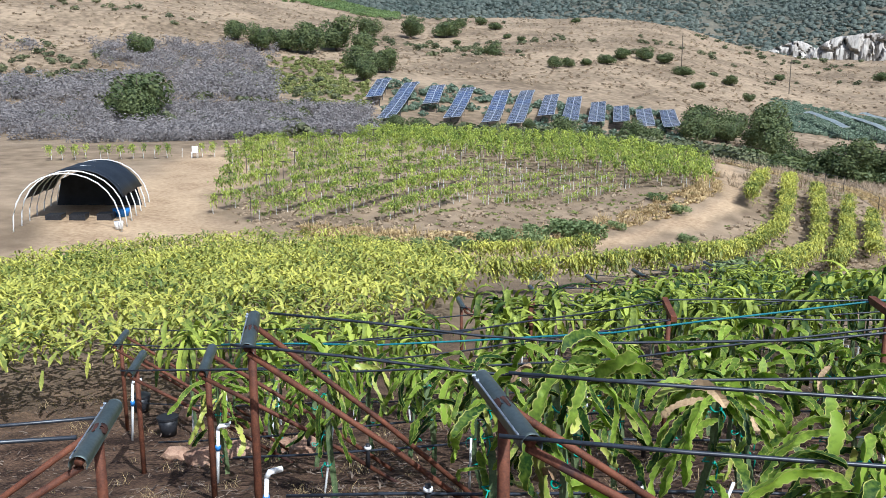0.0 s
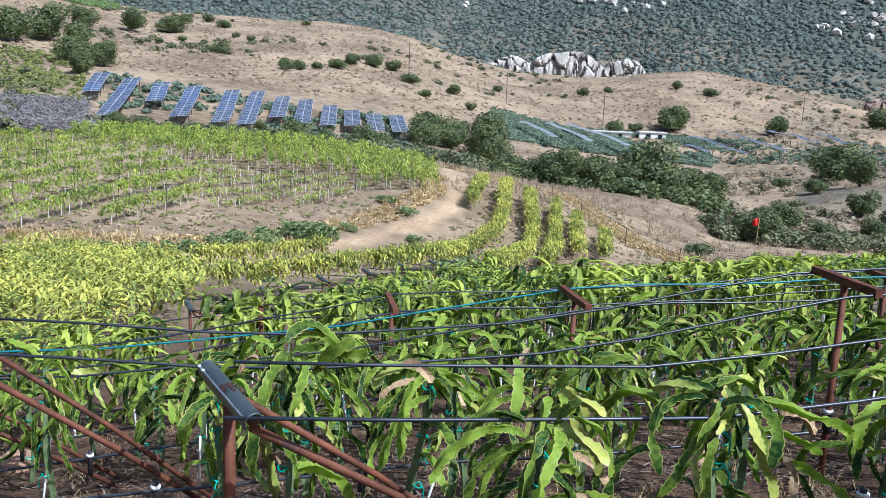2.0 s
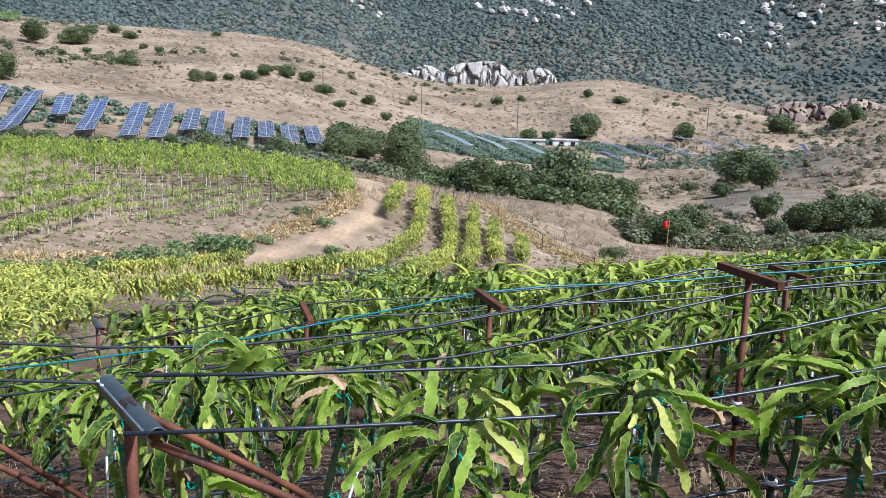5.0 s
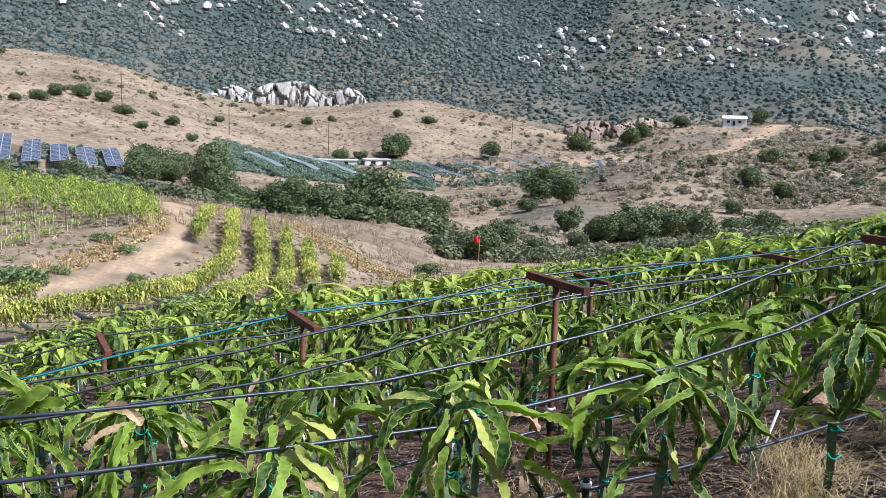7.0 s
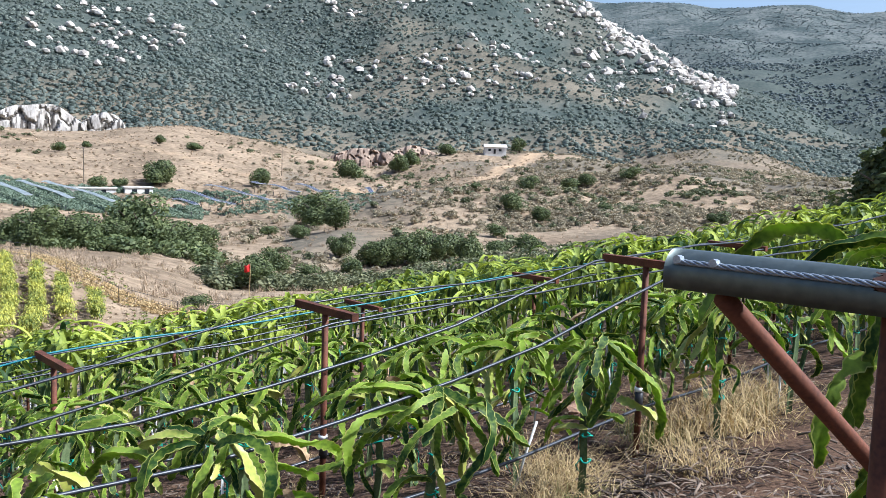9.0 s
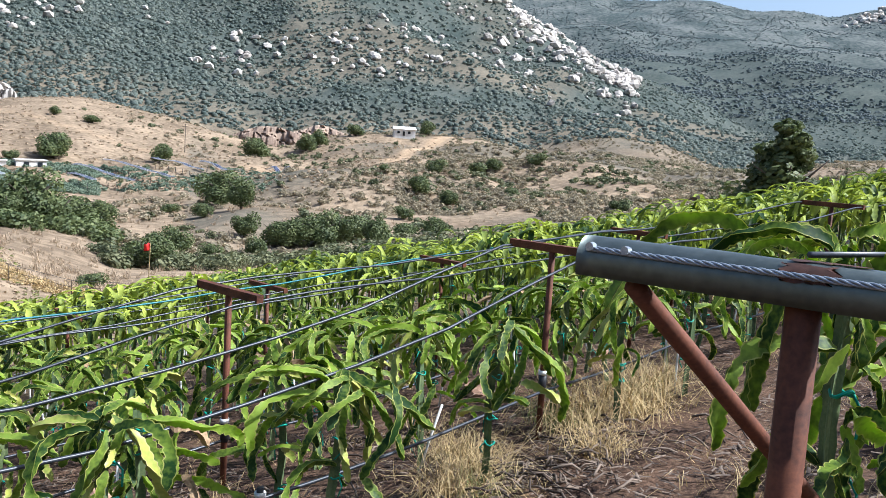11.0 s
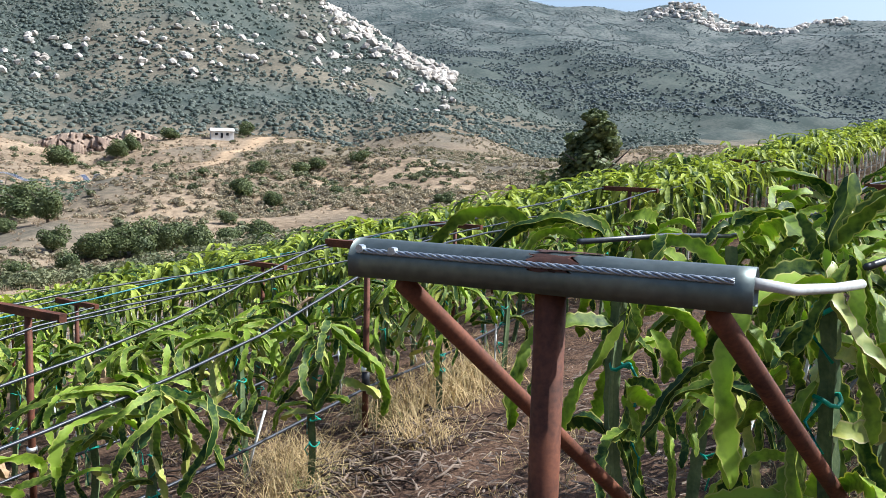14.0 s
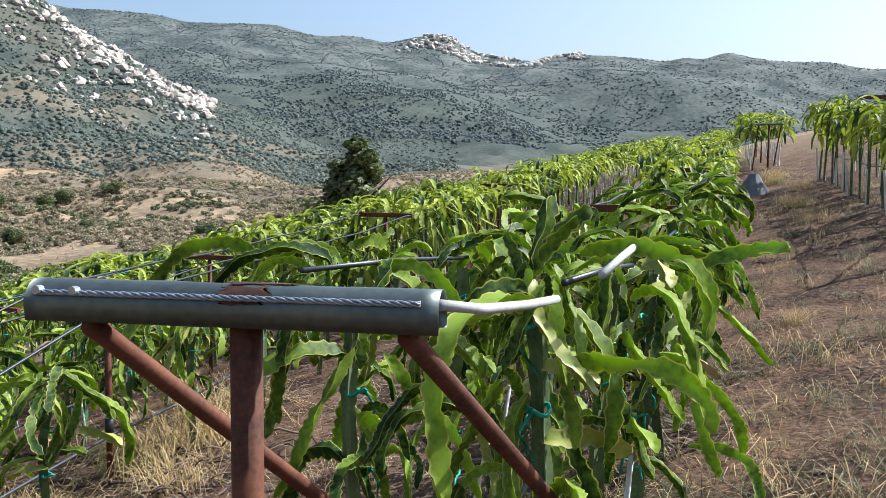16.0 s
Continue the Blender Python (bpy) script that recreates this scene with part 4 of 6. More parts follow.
def strip_places(pts, step, seed, wide=0.16):
    rng = random.Random(seed)
    out = []
    for (ax, ay), (bx, by) in zip(pts[:-1], pts[1:]):
        ln = math.hypot(bx - ax, by - ay)
        for i in range(int(ln / step)):
            k = i * step / ln
            for side in (-wide, wide):
                x, y = ax + (bx - ax) * k + rng.uniform(-0.15, 0.15) + side * (by - ay) / ln, ay + (by - ay) * k + rng.uniform(-0.15, 0.15) - side * (bx - ax) / ln
                out.append((x, y, ground_z(x, y), rng.uniform(0, 6.28), rng.uniform(0.82, 0.98)))
    return out


STRIPS = (((-15.2, 34.6), (-13.1, 38.4), (-11.2, 41.8)), ((-12.0, 24.5), (-9.1, 28.9), (-7.3, 32.8), (-5.8, 38.7), (-5.2, 46), (-3.9, 52.7), (-4.1, 60.4), (-4.6, 68)),
          ((-2.8, 36.4), (-2.2, 46), (-1.8, 52.2), (-2.1, 59), (-2.7, 64.7)), ((-0.8, 43.7), (-0.4, 53.2), (-0.6, 62.7)), ((1.0, 52), (0.8, 61.6)), ((2.6, 53), (2.8, 60)), ((-6.1, 57.5), (-6.4, 68)))
strip_all = []
for i, s in enumerate(STRIPS):
    strip_all += strip_places(s, 0.5, 30 + i, 0.14)
scatter("strip_plants", [a for a, _ in LOW_STRIP], strip_all, M_ROW_YELLOW, "trained cactus rows running down to the track", "plants")

PLOT_LEFT = [(-31.5, 36.8), (-26.2, 38), (-22.8, 41), (-20.5, 47), (-24, 55), (-32, 66), (-42, 73), (-52, 65)]
PLOT_BARE = [(-20.2, 47.5), (-17, 53), (-12.5, 57.5), (-17, 63), (-32, 66), (-24, 55)]
PLOT_BACK = [(-8.7, 60), (-12.5, 58), (-17, 63), (-32, 66), (-44, 72), (-42, 78), (-24, 79), (-11, 71)]
scatter("plot_plants", [a for a, _ in LOW_STRIP], [(x, y, z - 0.1, t, 0.86 * s) for x, y, z, t, s in fill_rows(PLOT_LEFT, 4, 3.0, 0.5, 41, 0.12, keep=0.86)], M_PLOT, "thin rows of young cactus on bare soil", "plants")
scatter("plot_plants", [a for a, _ in LOW_STRIP], fill_rows(PLOT_BACK, 70, 1.45, 0.8, 43), M_PLOT, "full cactus rows along the back of the plot", "plants")
stakes = fill_rows(PLOT_LEFT, 4, 3.0, 0.8, 41, 0.1, keep=0.6) + fill_rows(PLOT_BARE, 26, 2.5, 0.55, 45, 0.1, keep=0.9) + fill_rows(PLOT_BACK, 70, 1.6, 1.6, 47)
scatter("plot_stakes", [STAKE_SOUP], [(x, y, z, t, 0.9 * s) for x, y, z, t, s in stakes], M_PVC, "white stakes standing in rows on bare soil", "stakes")
sparse = fill_rows(PLOT_BARE, 26, 2.5, 0.55, 45, 0.1, keep=0.75)
scatter("bare_plot_plants", [a for a, _ in LOW_FINE], [(x, y, z - 0.55, t, 0.8 * s) for x, y, z, t, s in sparse], M_PLOT, "small thin cactus on the bare plot", "plants")
yard_row = strip_places(((-58, 49.5), (-44, 60.5)), 0.9, 57, 0.5)
scatter("yard_row_plants", [a for a, _ in LOW_STRIP], [(x, y, z, t, 0.9 * k) for x, y, z, t, k in yard_row if (int(x * 7) % 4)], M_PLOT, "sparse cactus row behind the dirt yard", "plants")
scatter("yard_row_stakes", [STAKE_SOUP], [(x, y, z, t, 1.3 * k) for x, y, z, t, k in yard_row[::2]], M_PVC, "white stakes behind the dirt yard", "stakes")
PLOT_POST = Soup()
PLOT_POST.add(*tube([(0, 0, -0.1), (0, 0, 1.2)], 0.02, 5))
PLOT_POST.add(*box(-0.22, -0.015, 1.15, 0.22, 0.015, 1.18))
posts = fill_rows(PLOT_LEFT, 4, 3.0, 5.0, 51, 0.1) + fill_rows(PLOT_BARE, 26, 2.5, 4.0, 53, 0.1)
scatter("plot_posts", [PLOT_POST], [(x, y, z, radians(-6), 1.25 * s) for x, y, z, t, s in posts], M_BARK, "dark steel posts in the plots", "posts")

# ---- trees, brush, rocks ----
def leaf_blob(seed, n, rad, flat=0.75, leaf=0.3, lobes=6):
    """A crown: leaves set on several uneven lobes, gaps between them."""
    rng = random.Random(seed)
    s = Soup()
    cs = []
    for _ in range(lobes):
        a, r = rng.uniform(0, 6.28), rad * rng.uniform(0.1, 0.62)
        cs.append((math.cos(a) * r, math.sin(a) * r, rad * flat * rng.uniform(-0.25, 0.45), rad * rng.uniform(0.38, 0.62)))
    for i in range(n):
        cx, cy, cz, cr = cs[rng.randrange(lobes)]
        v = Vector((rng.gauss(0, 1), rng.gauss(0, 1), rng.gauss(0.25, 0.9))).normalized()
        q = cr * rng.uniform(0.72, 1.08)
        p = Vector((cx + v.x * q, cy + v.y * q, cz + v.z * q * flat))
        t = Vector((rng.gauss(0, 1), rng.gauss(0, 1), rng.gauss(0, 0.6))).normalized()
        nrm = (v + t * 0.7).normalized()
        a = nrm.cross(Vector((0.3, 0.2, 1))).normalized()
        b = nrm.cross(a)
        l = leaf * rng.uniform(0.6, 1.3)
        s.add([tuple(p - a * l), tuple(p + b * l * 0.6), tuple(p + a * l), tuple(p - b * l * 0.6)], [(0, 1, 2, 3)])
    return s


def limbs(seed, h, rad):
    rng = random.Random(seed)
    s = Soup()
    s.add(*tube([(0, 0, -0.5), (0.05 * h, 0, h * 0.3), (0.02 * h, 0.03 * h, h * 0.6)], h * 0.05, 8, h * 0.025))
    for i in range(6):
        a = i * 1.05 + rng.uniform(-0.3, 0.3)
        s.add(*tube([(0.03 * h, 0.01 * h, h * rng.uniform(0.25, 0.5)), (math.cos(a) * rad * 0.4, math.sin(a) * rad * 0.4, h * 0.55), (math.cos(a) * rad * 0.75, math.sin(a) * rad * 0.75, h * rng.uniform(0.6, 0.85))], h * 0.022, 6, h * 0.006))
    return s


TREES = []
for i in range(4):
    rad, h = 4.0, 6.5
    cr = leaf_blob(800 + i, 4400, rad, 0.95, 0.25, 9)
    cv = np.concatenate(cr.v)
    cv[:, 2] = np.maximum(cv[:, 2] + 2.5, 0.15 + 0.25 * np.abs(cv[:, 2]))
    TREES.append((mesh("trunk", np.concatenate(limbs(820 + i, h, rad).v).tolist(), limbs(820 + i, h, rad).f, M_BARK, True), cv.tolist(), cr.f))
CROWN_OAK = [mesh("crown", v, f, M_OAK) for _, v, f in TREES]


def tree(i, x, y, size, label, name="oak_tree", cat="tree", turn=0.0, tall=1.0):
    ob = root(name, pose(x, y, ground_z(x, y) - 0.1, 0, 0, turn), label, cat, "valley trees")
    s = Matrix.Diagonal((size, size, size * tall, 1))
    part("trunk", TREES[i % 4][0], ob, "", s)
    part("crown", CROWN_OAK[i % 4], ob, "dark green leaves", s)
    return ob


rng = random.Random(5)
VALLEY_OAKS = ((30, 260, 1.5), (59, 264, 1.15), (48, 169, 1.4), (47, 150, 1.1), (99, 300, 1.5), (105, 312, 1.3), (138, 351, 1.6), (145, 356, 1.3), (171, 374, 1.4), (211, 375, 1.4), (193, 366, 0.8))
BANK_OAKS = ((-7.5, 122, 0.9), (-3.7, 120, 0.95), (-1, 118, 1.05), (2, 121, 1.0), (5, 121, 0.95), (8, 123, 1.1), (12, 126, 1.2), (15, 129, 1.05), (19, 134, 1.0), (22, 137, 0.8), (-15, 150, 1.05), (-19, 156, 0.95), (-25, 154, 1.2), (-11, 140, 0.95), (-15, 167, 1.3), (-20, 152, 0.9))
GULLY_OAKS = ((19, 98, 0.58), (21, 95, 0.75), (26, 107, 0.64), (40, 123, 0.76), (43, 120, 0.8), (46, 119, 0.95), (49, 118, 0.9), (52, 118, 1.0), (57, 122, 0.85), (54, 108, 0.75), (29, 103, 0.5), (36, 108, 0.6), (61, 116, 0.8), (66, 112, 0.7))
PANEL_OAKS = ((-58, 117, 0.8), (-63, 119, 0.5), (-52, 118, 0.5), (-47, 131, 0.5), (-41, 111, 0.5), (-36, 112, 0.65), (-31.5, 113.5, 0.6), (-31, 128, 0.77), (-28, 135, 0.7), (-24, 144, 1.0), (-45, 113, 0.5), (-27, 116, 0.6))
GROVE_OAKS = ((-132, 186, 1.3), (-125, 188, 1.5), (-125, 200, 1.6), (-137, 184, 1.3), (-117, 199, 1.3), (-151, 193, 1.0), (-104, 189, 0.8), (-151, 157, 1.3), (-96, 97, 1.45), (-92, 93, 1.0), (-152, 262, 1.6), (-146, 282, 1.8), (-140, 300, 1.5), (-100, 170, 1.3), (-96, 172, 1.1), (-92, 156, 1.0))
SCRUB_OAKS = ((37, 159, 0.6), (40, 145, 0.62), (13, 258, 0.85), (19, 258, 0.9), (11, 68, 0.36), (95, 173, 0.95), (113, 197, 0.9), (98, 195, 0.6), (137, 215, 1.1), (142, 212, 0.8), (153, 209, 1.0), (125, 140, 0.8), (111, 160, 0.6), (99, 165, 0.8), (75, 140, 0.7))
HILL_SHRUBS = ((-130, 324, 0.85), (-142, 336, 0.8), (-144, 320, 0.85), (-128, 284, 0.65), (-118, 303, 0.5), (-99, 233, 0.5), (-94, 233, 0.8), (-108, 294, 0.6), (-121, 399, 0.8), (-74, 223, 0.7), (-71, 229, 0.65), (-68, 237, 0.7), (-65, 243, 0.85), (-63, 255, 0.85), (-58, 258, 0.85), (-52, 263, 0.9), (-45, 247, 0.9), (-37, 228, 0.6), (-34, 262, 0.8), (-26, 237, 0.6), (-25, 310, 0.7), (5, 330, 0.8), (14, 345, 0.7), (40, 350, 0.8), (52, 340, 0.9))
for group, label in ((VALLEY_OAKS, "rounded dark green oak in the dry valley"), (BANK_OAKS, "dense green oak on the bank beyond the fence"), (GULLY_OAKS, "olive green oak in the gully below the rows"),
                     (PANEL_OAKS, "dark green oak below the solar panels"), (GROVE_OAKS, "dark oak in the grove on the hillside"), (SCRUB_OAKS, "low grey-green shrub on the dry slope"), (HILL_SHRUBS, "round dark shrub on the tan hill")):
    low = group in (SCRUB_OAKS, HILL_SHRUBS)
    for i, (x, y, s) in enumerate(group):
        tree(i, x + rng.uniform(-0.6, 0.6), y + rng.uniform(-1.5, 1.5), s * rng.uniform(0.70, 0.88), label, "shrub" if low else "oak_tree", "shrub" if low else "tree", rng.uniform(0, 360), rng.uniform(0.72, 0.95) if low else rng.uniform(0.9, 1.2))
tall = Soup()
r6 = random.Random(66)
for i in range(17):
    k = i / 16
    blob = leaf_blob(960 + i, 420, (2.9 - 2.1 * k) * r6.uniform(0.75, 1.15), 0.8, 0.24, 5)
    q = np.concatenate(blob.v) + np.array([r6.uniform(-2.3, 2.3) * (1 - k * 0.85), r6.uniform(-2.3, 2.3) * (1 - k * 0.85), 0.6 + 6.6 * k])
    tall.add(q, blob.f)
ob = root("leafy_tree", pose(54.5, 43.0, ground_z(54.5, 43.0), 0, 0, 40), "tall dark leafy tree at the edge of the rows", "tree")
part("trunk", TREES[2][0], ob)
part("crown", tall.mesh("crown", M_OAK), ob, "dark green leaves")
for i, (x, y, k) in enumerate(((58.5, 42, 0.45), (60.5, 42.5, 0.4))):
    tree(i, x, y, k, "small grey-green tree behind the rows", "small_tree", turn=i * 70)

BUSH = [leaf_blob(900 + i, 84, 1.0, 0.75, 0.22, 5) for i in range(8)]
BUSH_FINE = [leaf_blob(910 + i, 240, 1.0, 0.8, 0.13, 6) for i in range(6)]
CLUMP = []
for i in range(6):
    CLUMP.append(leaf_blob(920 + i, 26, 1.0, 0.4, 0.30, 4))

TWIGS = []
for i in range(5):
    r5 = random.Random(940 + i)
    s5 = Soup()
    for q in range(34):
        a, e = r5.uniform(0, 6.28), r5.uniform(0.25, 1.35)
        ln = r5.uniform(0.7, 1.5)
        b = Vector((r5.uniform(-0.5, 0.5), r5.uniform(-0.5, 0.5), -0.3))
        t = b + Vector((math.cos(a) * math.cos(e), math.sin(a) * math.cos(e), math.sin(e))) * ln
        w = Vector((-math.sin(a), math.cos(a), 0.2)) * 0.028
        s5.add([tuple(b - w), tuple(b + w), tuple(t + w * 1.4), tuple(t - w * 1.4)], [(0, 1, 2, 3)])
    TWIGS.append(s5)


def hills(n, seed, az0, az1, d0, d1, size, mask=None):
    rng = random.Random(seed)
    out = []
    while len(out) < n:
        a, d = radians(rng.uniform(az0, az1)), d0 * (d1 / d0) ** rng.random()
        x, y = math.sin(a) * d, math.cos(a) * d
        if mask and not mask(x, y, rng):
            continue
        s = size * rng.uniform(0.5, 1.4)
        out.append((x, y, ground_z(x, y) + 0.25 * s, rng.uniform(0, 6.28), s))
    return out


def patchy(f, lo, z):
    return lambda x, y, r: noise.fractal((x * f, y * f, z), 1.0, 2.0, 3) + r.uniform(-0.15, 0.15) > lo


scatter("hill_bushes", BUSH, hills(420, 1, -58, 24, 240, 470, 1.5, patchy(0.012, 0.22, 1)), M_BRUSH, "scattered dark shrubs on the dry hill", "shrubs")
scatter("valley_scrub", BUSH, hills(10500, 22, 10, 62, 105, 560, 1.1, lambda x, y, r: patchy(0.02, -0.1, 22)(x, y, r) and r.random() < ramp01(math.degrees(math.atan2(x, y)), 20, 34) + 0.10 and near_line(x, y, ROAD_HOUSE) > 6), M_SCRUB, "low brown-green scrub on the far valley side", "shrubs")
scatter("valley_brush", BUSH, hills(1100, 2, 8, 62, 100, 430, 1.3, lambda x, y, r: patchy(0.02, 0.02, 2)(x, y, r) and r.random() < ramp01(math.degrees(math.atan2(x, y)), 22, 36) + 0.08 and near_line(x, y, ROAD_HOUSE) > 7), M_BRUSH, "brush along the dry valley", "shrubs")
scatter("bank_brush", BUSH_FINE, hills(280, 3, -30, -5, 98, 135, 1.6), M_BRUSH, "dense brush behind the plots", "shrubs")
scatter("bank_oak_scrub", BUSH_FINE, hills(190, 34, -9, 9.5, 115, 134, 1.75), M_OAK, "dense green scrub filling the oak bank", "shrubs")
scatter("gully_brush", BUSH_FINE, hills(200, 33, 9, 32, 94, 128, 1.4, patchy(0.04, -0.1, 33)), M_BRUSH, "olive brush between the gully oaks", "shrubs")
scatter("sage_brush", BUSH, hills(420, 4, -29, -9, 118, 182, 1.1, patchy(0.03, -0.05, 4)), M_SAGE, "grey-green sage between the solar panels", "shrubs")
THICKET = [leaf_blob(980 + i, 120, 1.0, 0.9, 0.09, 6) for i in range(5)]
scatter("bare_thicket", THICKET, hills(2300, 6, -57, -30, 100, 150, 1.5, patchy(0.02, -0.35, 6)) + hills(900, 66, -57, -36, 155, 235, 2.2, patchy(0.02, -0.2, 6)), M_GREYBRUSH, "thicket of bare grey bushes", "shrubs")
scatter("thicket_bushes", BUSH, hills(320, 67, -56, -32, 98, 240, 1.3, patchy(0.02, 0.0, 66)), M_BRUSH, "green bushes in the bare thicket", "shrubs")


def dome(seed):
    """A rounded, lumpy shrub seen from far off."""
    r = random.Random(seed)
    s = Soup()
    v, f = [], []
    for ring, (rad, z) in enumerate(((1.0, -0.25), (0.95, 0.25), (0.55, 0.55))):
        for q in range(6):
            a = q * 1.0472 + ring * 0.5 + r.uniform(-0.25, 0.25)
            k = rad * r.uniform(0.7, 1.2)
            v.append((math.cos(a) * k, math.sin(a) * k, z * r.uniform(0.8, 1.2)))
    for ring in range(2):
        for q in range(6):
            p = (q + 1) % 6
            f.append((ring * 6 + q, ring * 6 + p, ring * 6 + 6 + p, ring * 6 + 6 + q))
    f += [(12, 13, 14, 15), (12, 15, 16, 17)]
    s.add(v, f)
    return s


DOMES = [dome(990 + i) for i in range(4)] + [leaf_blob(1000 + i, 13, 1.05, 0.55, 0.46, 4) for i in range(6)]
scatter("chaparral", DOMES, hills(72000, 7, -38, 58, 545, 1300, 1.75, lambda x, y, r: patchy(0.02, -0.6, 7)(x, y, r) and (y > 1.15 * x + 400 or r.random() < 0.55)), M_CHAP_HAZE, "dense chaparral covering the mountain, its green paled and blued for haze", "shrubs")
scatter("far_chaparral", DOMES, hills(34000, 8, 30, 88, 1250, 3450, 2.8, patchy(0.008, -0.2, 8)), M_FARCHAP_HAZE, "chaparral on the far ranges, distance haze mixed into its colour", "shrubs")


def boulder(seed):
    rng = random.Random(seed)
    bm = bmesh.new()
    bmesh.ops.create_icosphere(bm, subdivisions=1, radius=1.0)
    for v in bm.verts:
        k = 1 + 0.6 * noise.noise(v.co * 1.4 + Vector((seed, 0, 0)))
        v.co = Vector((v.co.x * k * 1.1, v.co.y * k * 0.9, v.co.z * k * 0.75))
    s = Soup()
    bm.verts.index_update()
    s.add([tuple(v.co) for v in bm.verts], [tuple(v.index for v in q.verts) for q in bm.faces])
    bm.free()
    return s


ROCKS = [boulder(i) for i in range(6)]
scatter("mountain_boulders", ROCKS, [(x, y, z + 0.35 * k, t, k) for x, y, z, t, k in hills(900, 12, -24, 38, 640, 1300, 2.7, patchy(0.012, 0.12, 12))], M_GRANITE, "pale granite boulders among the chaparral", "boulders")
rng = random.Random(131)
crest = []
while len(crest) < 760:
    a = rng.uniform(29.5, 42.5)
    d = float(np.interp(a, BEAR_HI, RIDGE_D)) * (1.0 - abs(rng.gauss(0, 0.10)))
    x, y = math.sin(radians(a)) * d, math.cos(radians(a)) * d
    if noise.fractal((x * 0.02, y * 0.02, 3), 1.0, 2.0, 3) + rng.uniform(-0.2, 0.2) > 0.0:
        k = 3.6 * rng.uniform(0.35, 1.5)
        crest.append((x, y, ground_z(x, y) + 0.55 * k, rng.uniform(0, 6.28), k))
scatter("ridge_boulders", ROCKS, crest, M_GRANITE, "pale granite boulders along the ridge", "boulders")
scatter("peak_boulders", ROCKS, hills(300, 14, 54, 66, 3150, 3480, 11, patchy(0.006, 0.0, 14)), M_GRANITE, "granite outcrops on the far peaks", "boulders")
scatter("green_slope_weeds", BUSH, hills(520, 15, -42, -30, 150, 215, 0.9, patchy(0.03, -0.1, 15)), M_WEED, "yellow-green weeds on the bank", "weeds")
scatter("shoulder_weeds", BUSH, hills(1300, 75, -38, -28, 390, 490, 1.5, patchy(0.02, -0.3, 75)), M_SLOPE, "green weeds on the shoulder of the hill", "weeds")
scatter("hill_tufts", CLUMP, hills(9000, 16, -55, 34, 200, 480, 0.65), M_HILLGRASS, "dry grass tufts on the tan hill", "grass")
scatter("bank_tufts", TWIGS, hills(2600, 17, -12, 45, 64, 200, 0.42), M_HILLGRASS, "dry grass on the valley side", "grass")
scatter("panel_sage", BUSH, hills(2600, 18, -5, 9, 190, 255, 0.85, patchy(0.03, -0.4, 18)) + hills(500, 19, 9, 20, 200, 262, 0.8, patchy(0.03, -0.1, 18)), M_SAGE, "grey-green bushes among the panel tables", "shrubs")
PLOT_SHRUBS = [(-14.8, 45.5, 0.9), (-14.2, 45.9, 0.8), (-16, 44.2, 0.7), (-16.8, 42.2, 0.7), (-13.5, 46.3, 0.8), (-19.6, 37.9, 0.45), (-18, 39.4, 0.55), (-9.9, 53, 0.5), (-11.8, 55.3, 0.5), (-4.3, 36.9, 1.0), (-3.6, 37.6, 0.9), (-5.0, 36.2, 0.8), (-12.4, 33.5, 0.5), (-17.4, 41.0, 0.6), (-18.8, 38.8, 0.45), (-15.6, 43.0, 0.6), (-12.6, 48.5, 0.4), (-8.6, 48.2, 0.4), (-9.6, 45.0, 0.35), (-21.0, 37.0, 0.4), (-22.5, 36.6, 0.35)]
scatter("plot_shrubs", BUSH_FINE, [(x + 0.3 * j, y - 0.25 * j, ground_z(x, y) + 0.35 * k, j * 1.3, k) for x, y, k in PLOT_SHRUBS for j in range(3)], M_BANK, "green shrubs on the bank above the track", "shrubs")
rng = random.Random(77)
plot_grass = []
while len(plot_grass) < 5200:
    x, y = rng.uniform(-34, 6), rng.uniform(34, 80)
    if near_line(x, y, ROAD) > 1.6 and near_line(x, y, ROAD_YARD) > 5:
        k = rng.uniform(0.10, 0.32)
        plot_grass.append((x, y, ground_z(x, y) + 0.1 * k, rng.uniform(0, 6.28), k))
bank = []
for (ax, ay), (bx, by) in zip(ROAD[2:-2], ROAD[3:-1]):
    for i in range(70):
        k, off = rng.random(), rng.uniform(1.3, 3.6)
        x, y = ax + (bx - ax) * k - off * 0.75, ay + (by - ay) * k + off * 0.65
        bank.append((x, y, ground_z(x, y) + 0.08, rng.uniform(0, 6.28), rng.uniform(0.2, 0.5)))
scatter("bank_grass", TWIGS + CLUMP, bank, M_STRAW, "pale dry grass on the bank above the track", "grass")
scatter("plot_weeds", CLUMP, plot_grass[:4000], M_HILLGRASS, "dry weeds on the bare plots", "grass")
scatter("bank_weeds", CLUMP, plot_grass[4000:], M_WEED, "greener weeds on the banks", "weeds")

# ---- solar arrays on the hillside ----
CELL = mesh("panel", *box(-0.66, -0.82, 0, 0.66, 0.82, 0.05), M_PANEL)
CELL_SKY = mesh("panel", *box(-0.66, -0.82, 0, 0.66, 0.82, 0.05), M_PANEL_SKY)
RIM_SOUP = Soup()
for q in ((-0.68, -0.85, -0.01, 0.68, -0.80, 0.062), (-0.68, 0.80, -0.01, 0.68, 0.85, 0.062), (-0.68, -0.80, -0.01, -0.64, 0.80, 0.062), (0.64, -0.80, -0.01, 0.68, 0.80, 0.062), (-0.64, -0.02, 0.03, 0.64, 0.02, 0.058)):
    RIM_SOUP.add(*box(*q))
RIM = RIM_SOUP.mesh("panel_rim", M_PANEL_FRAME)

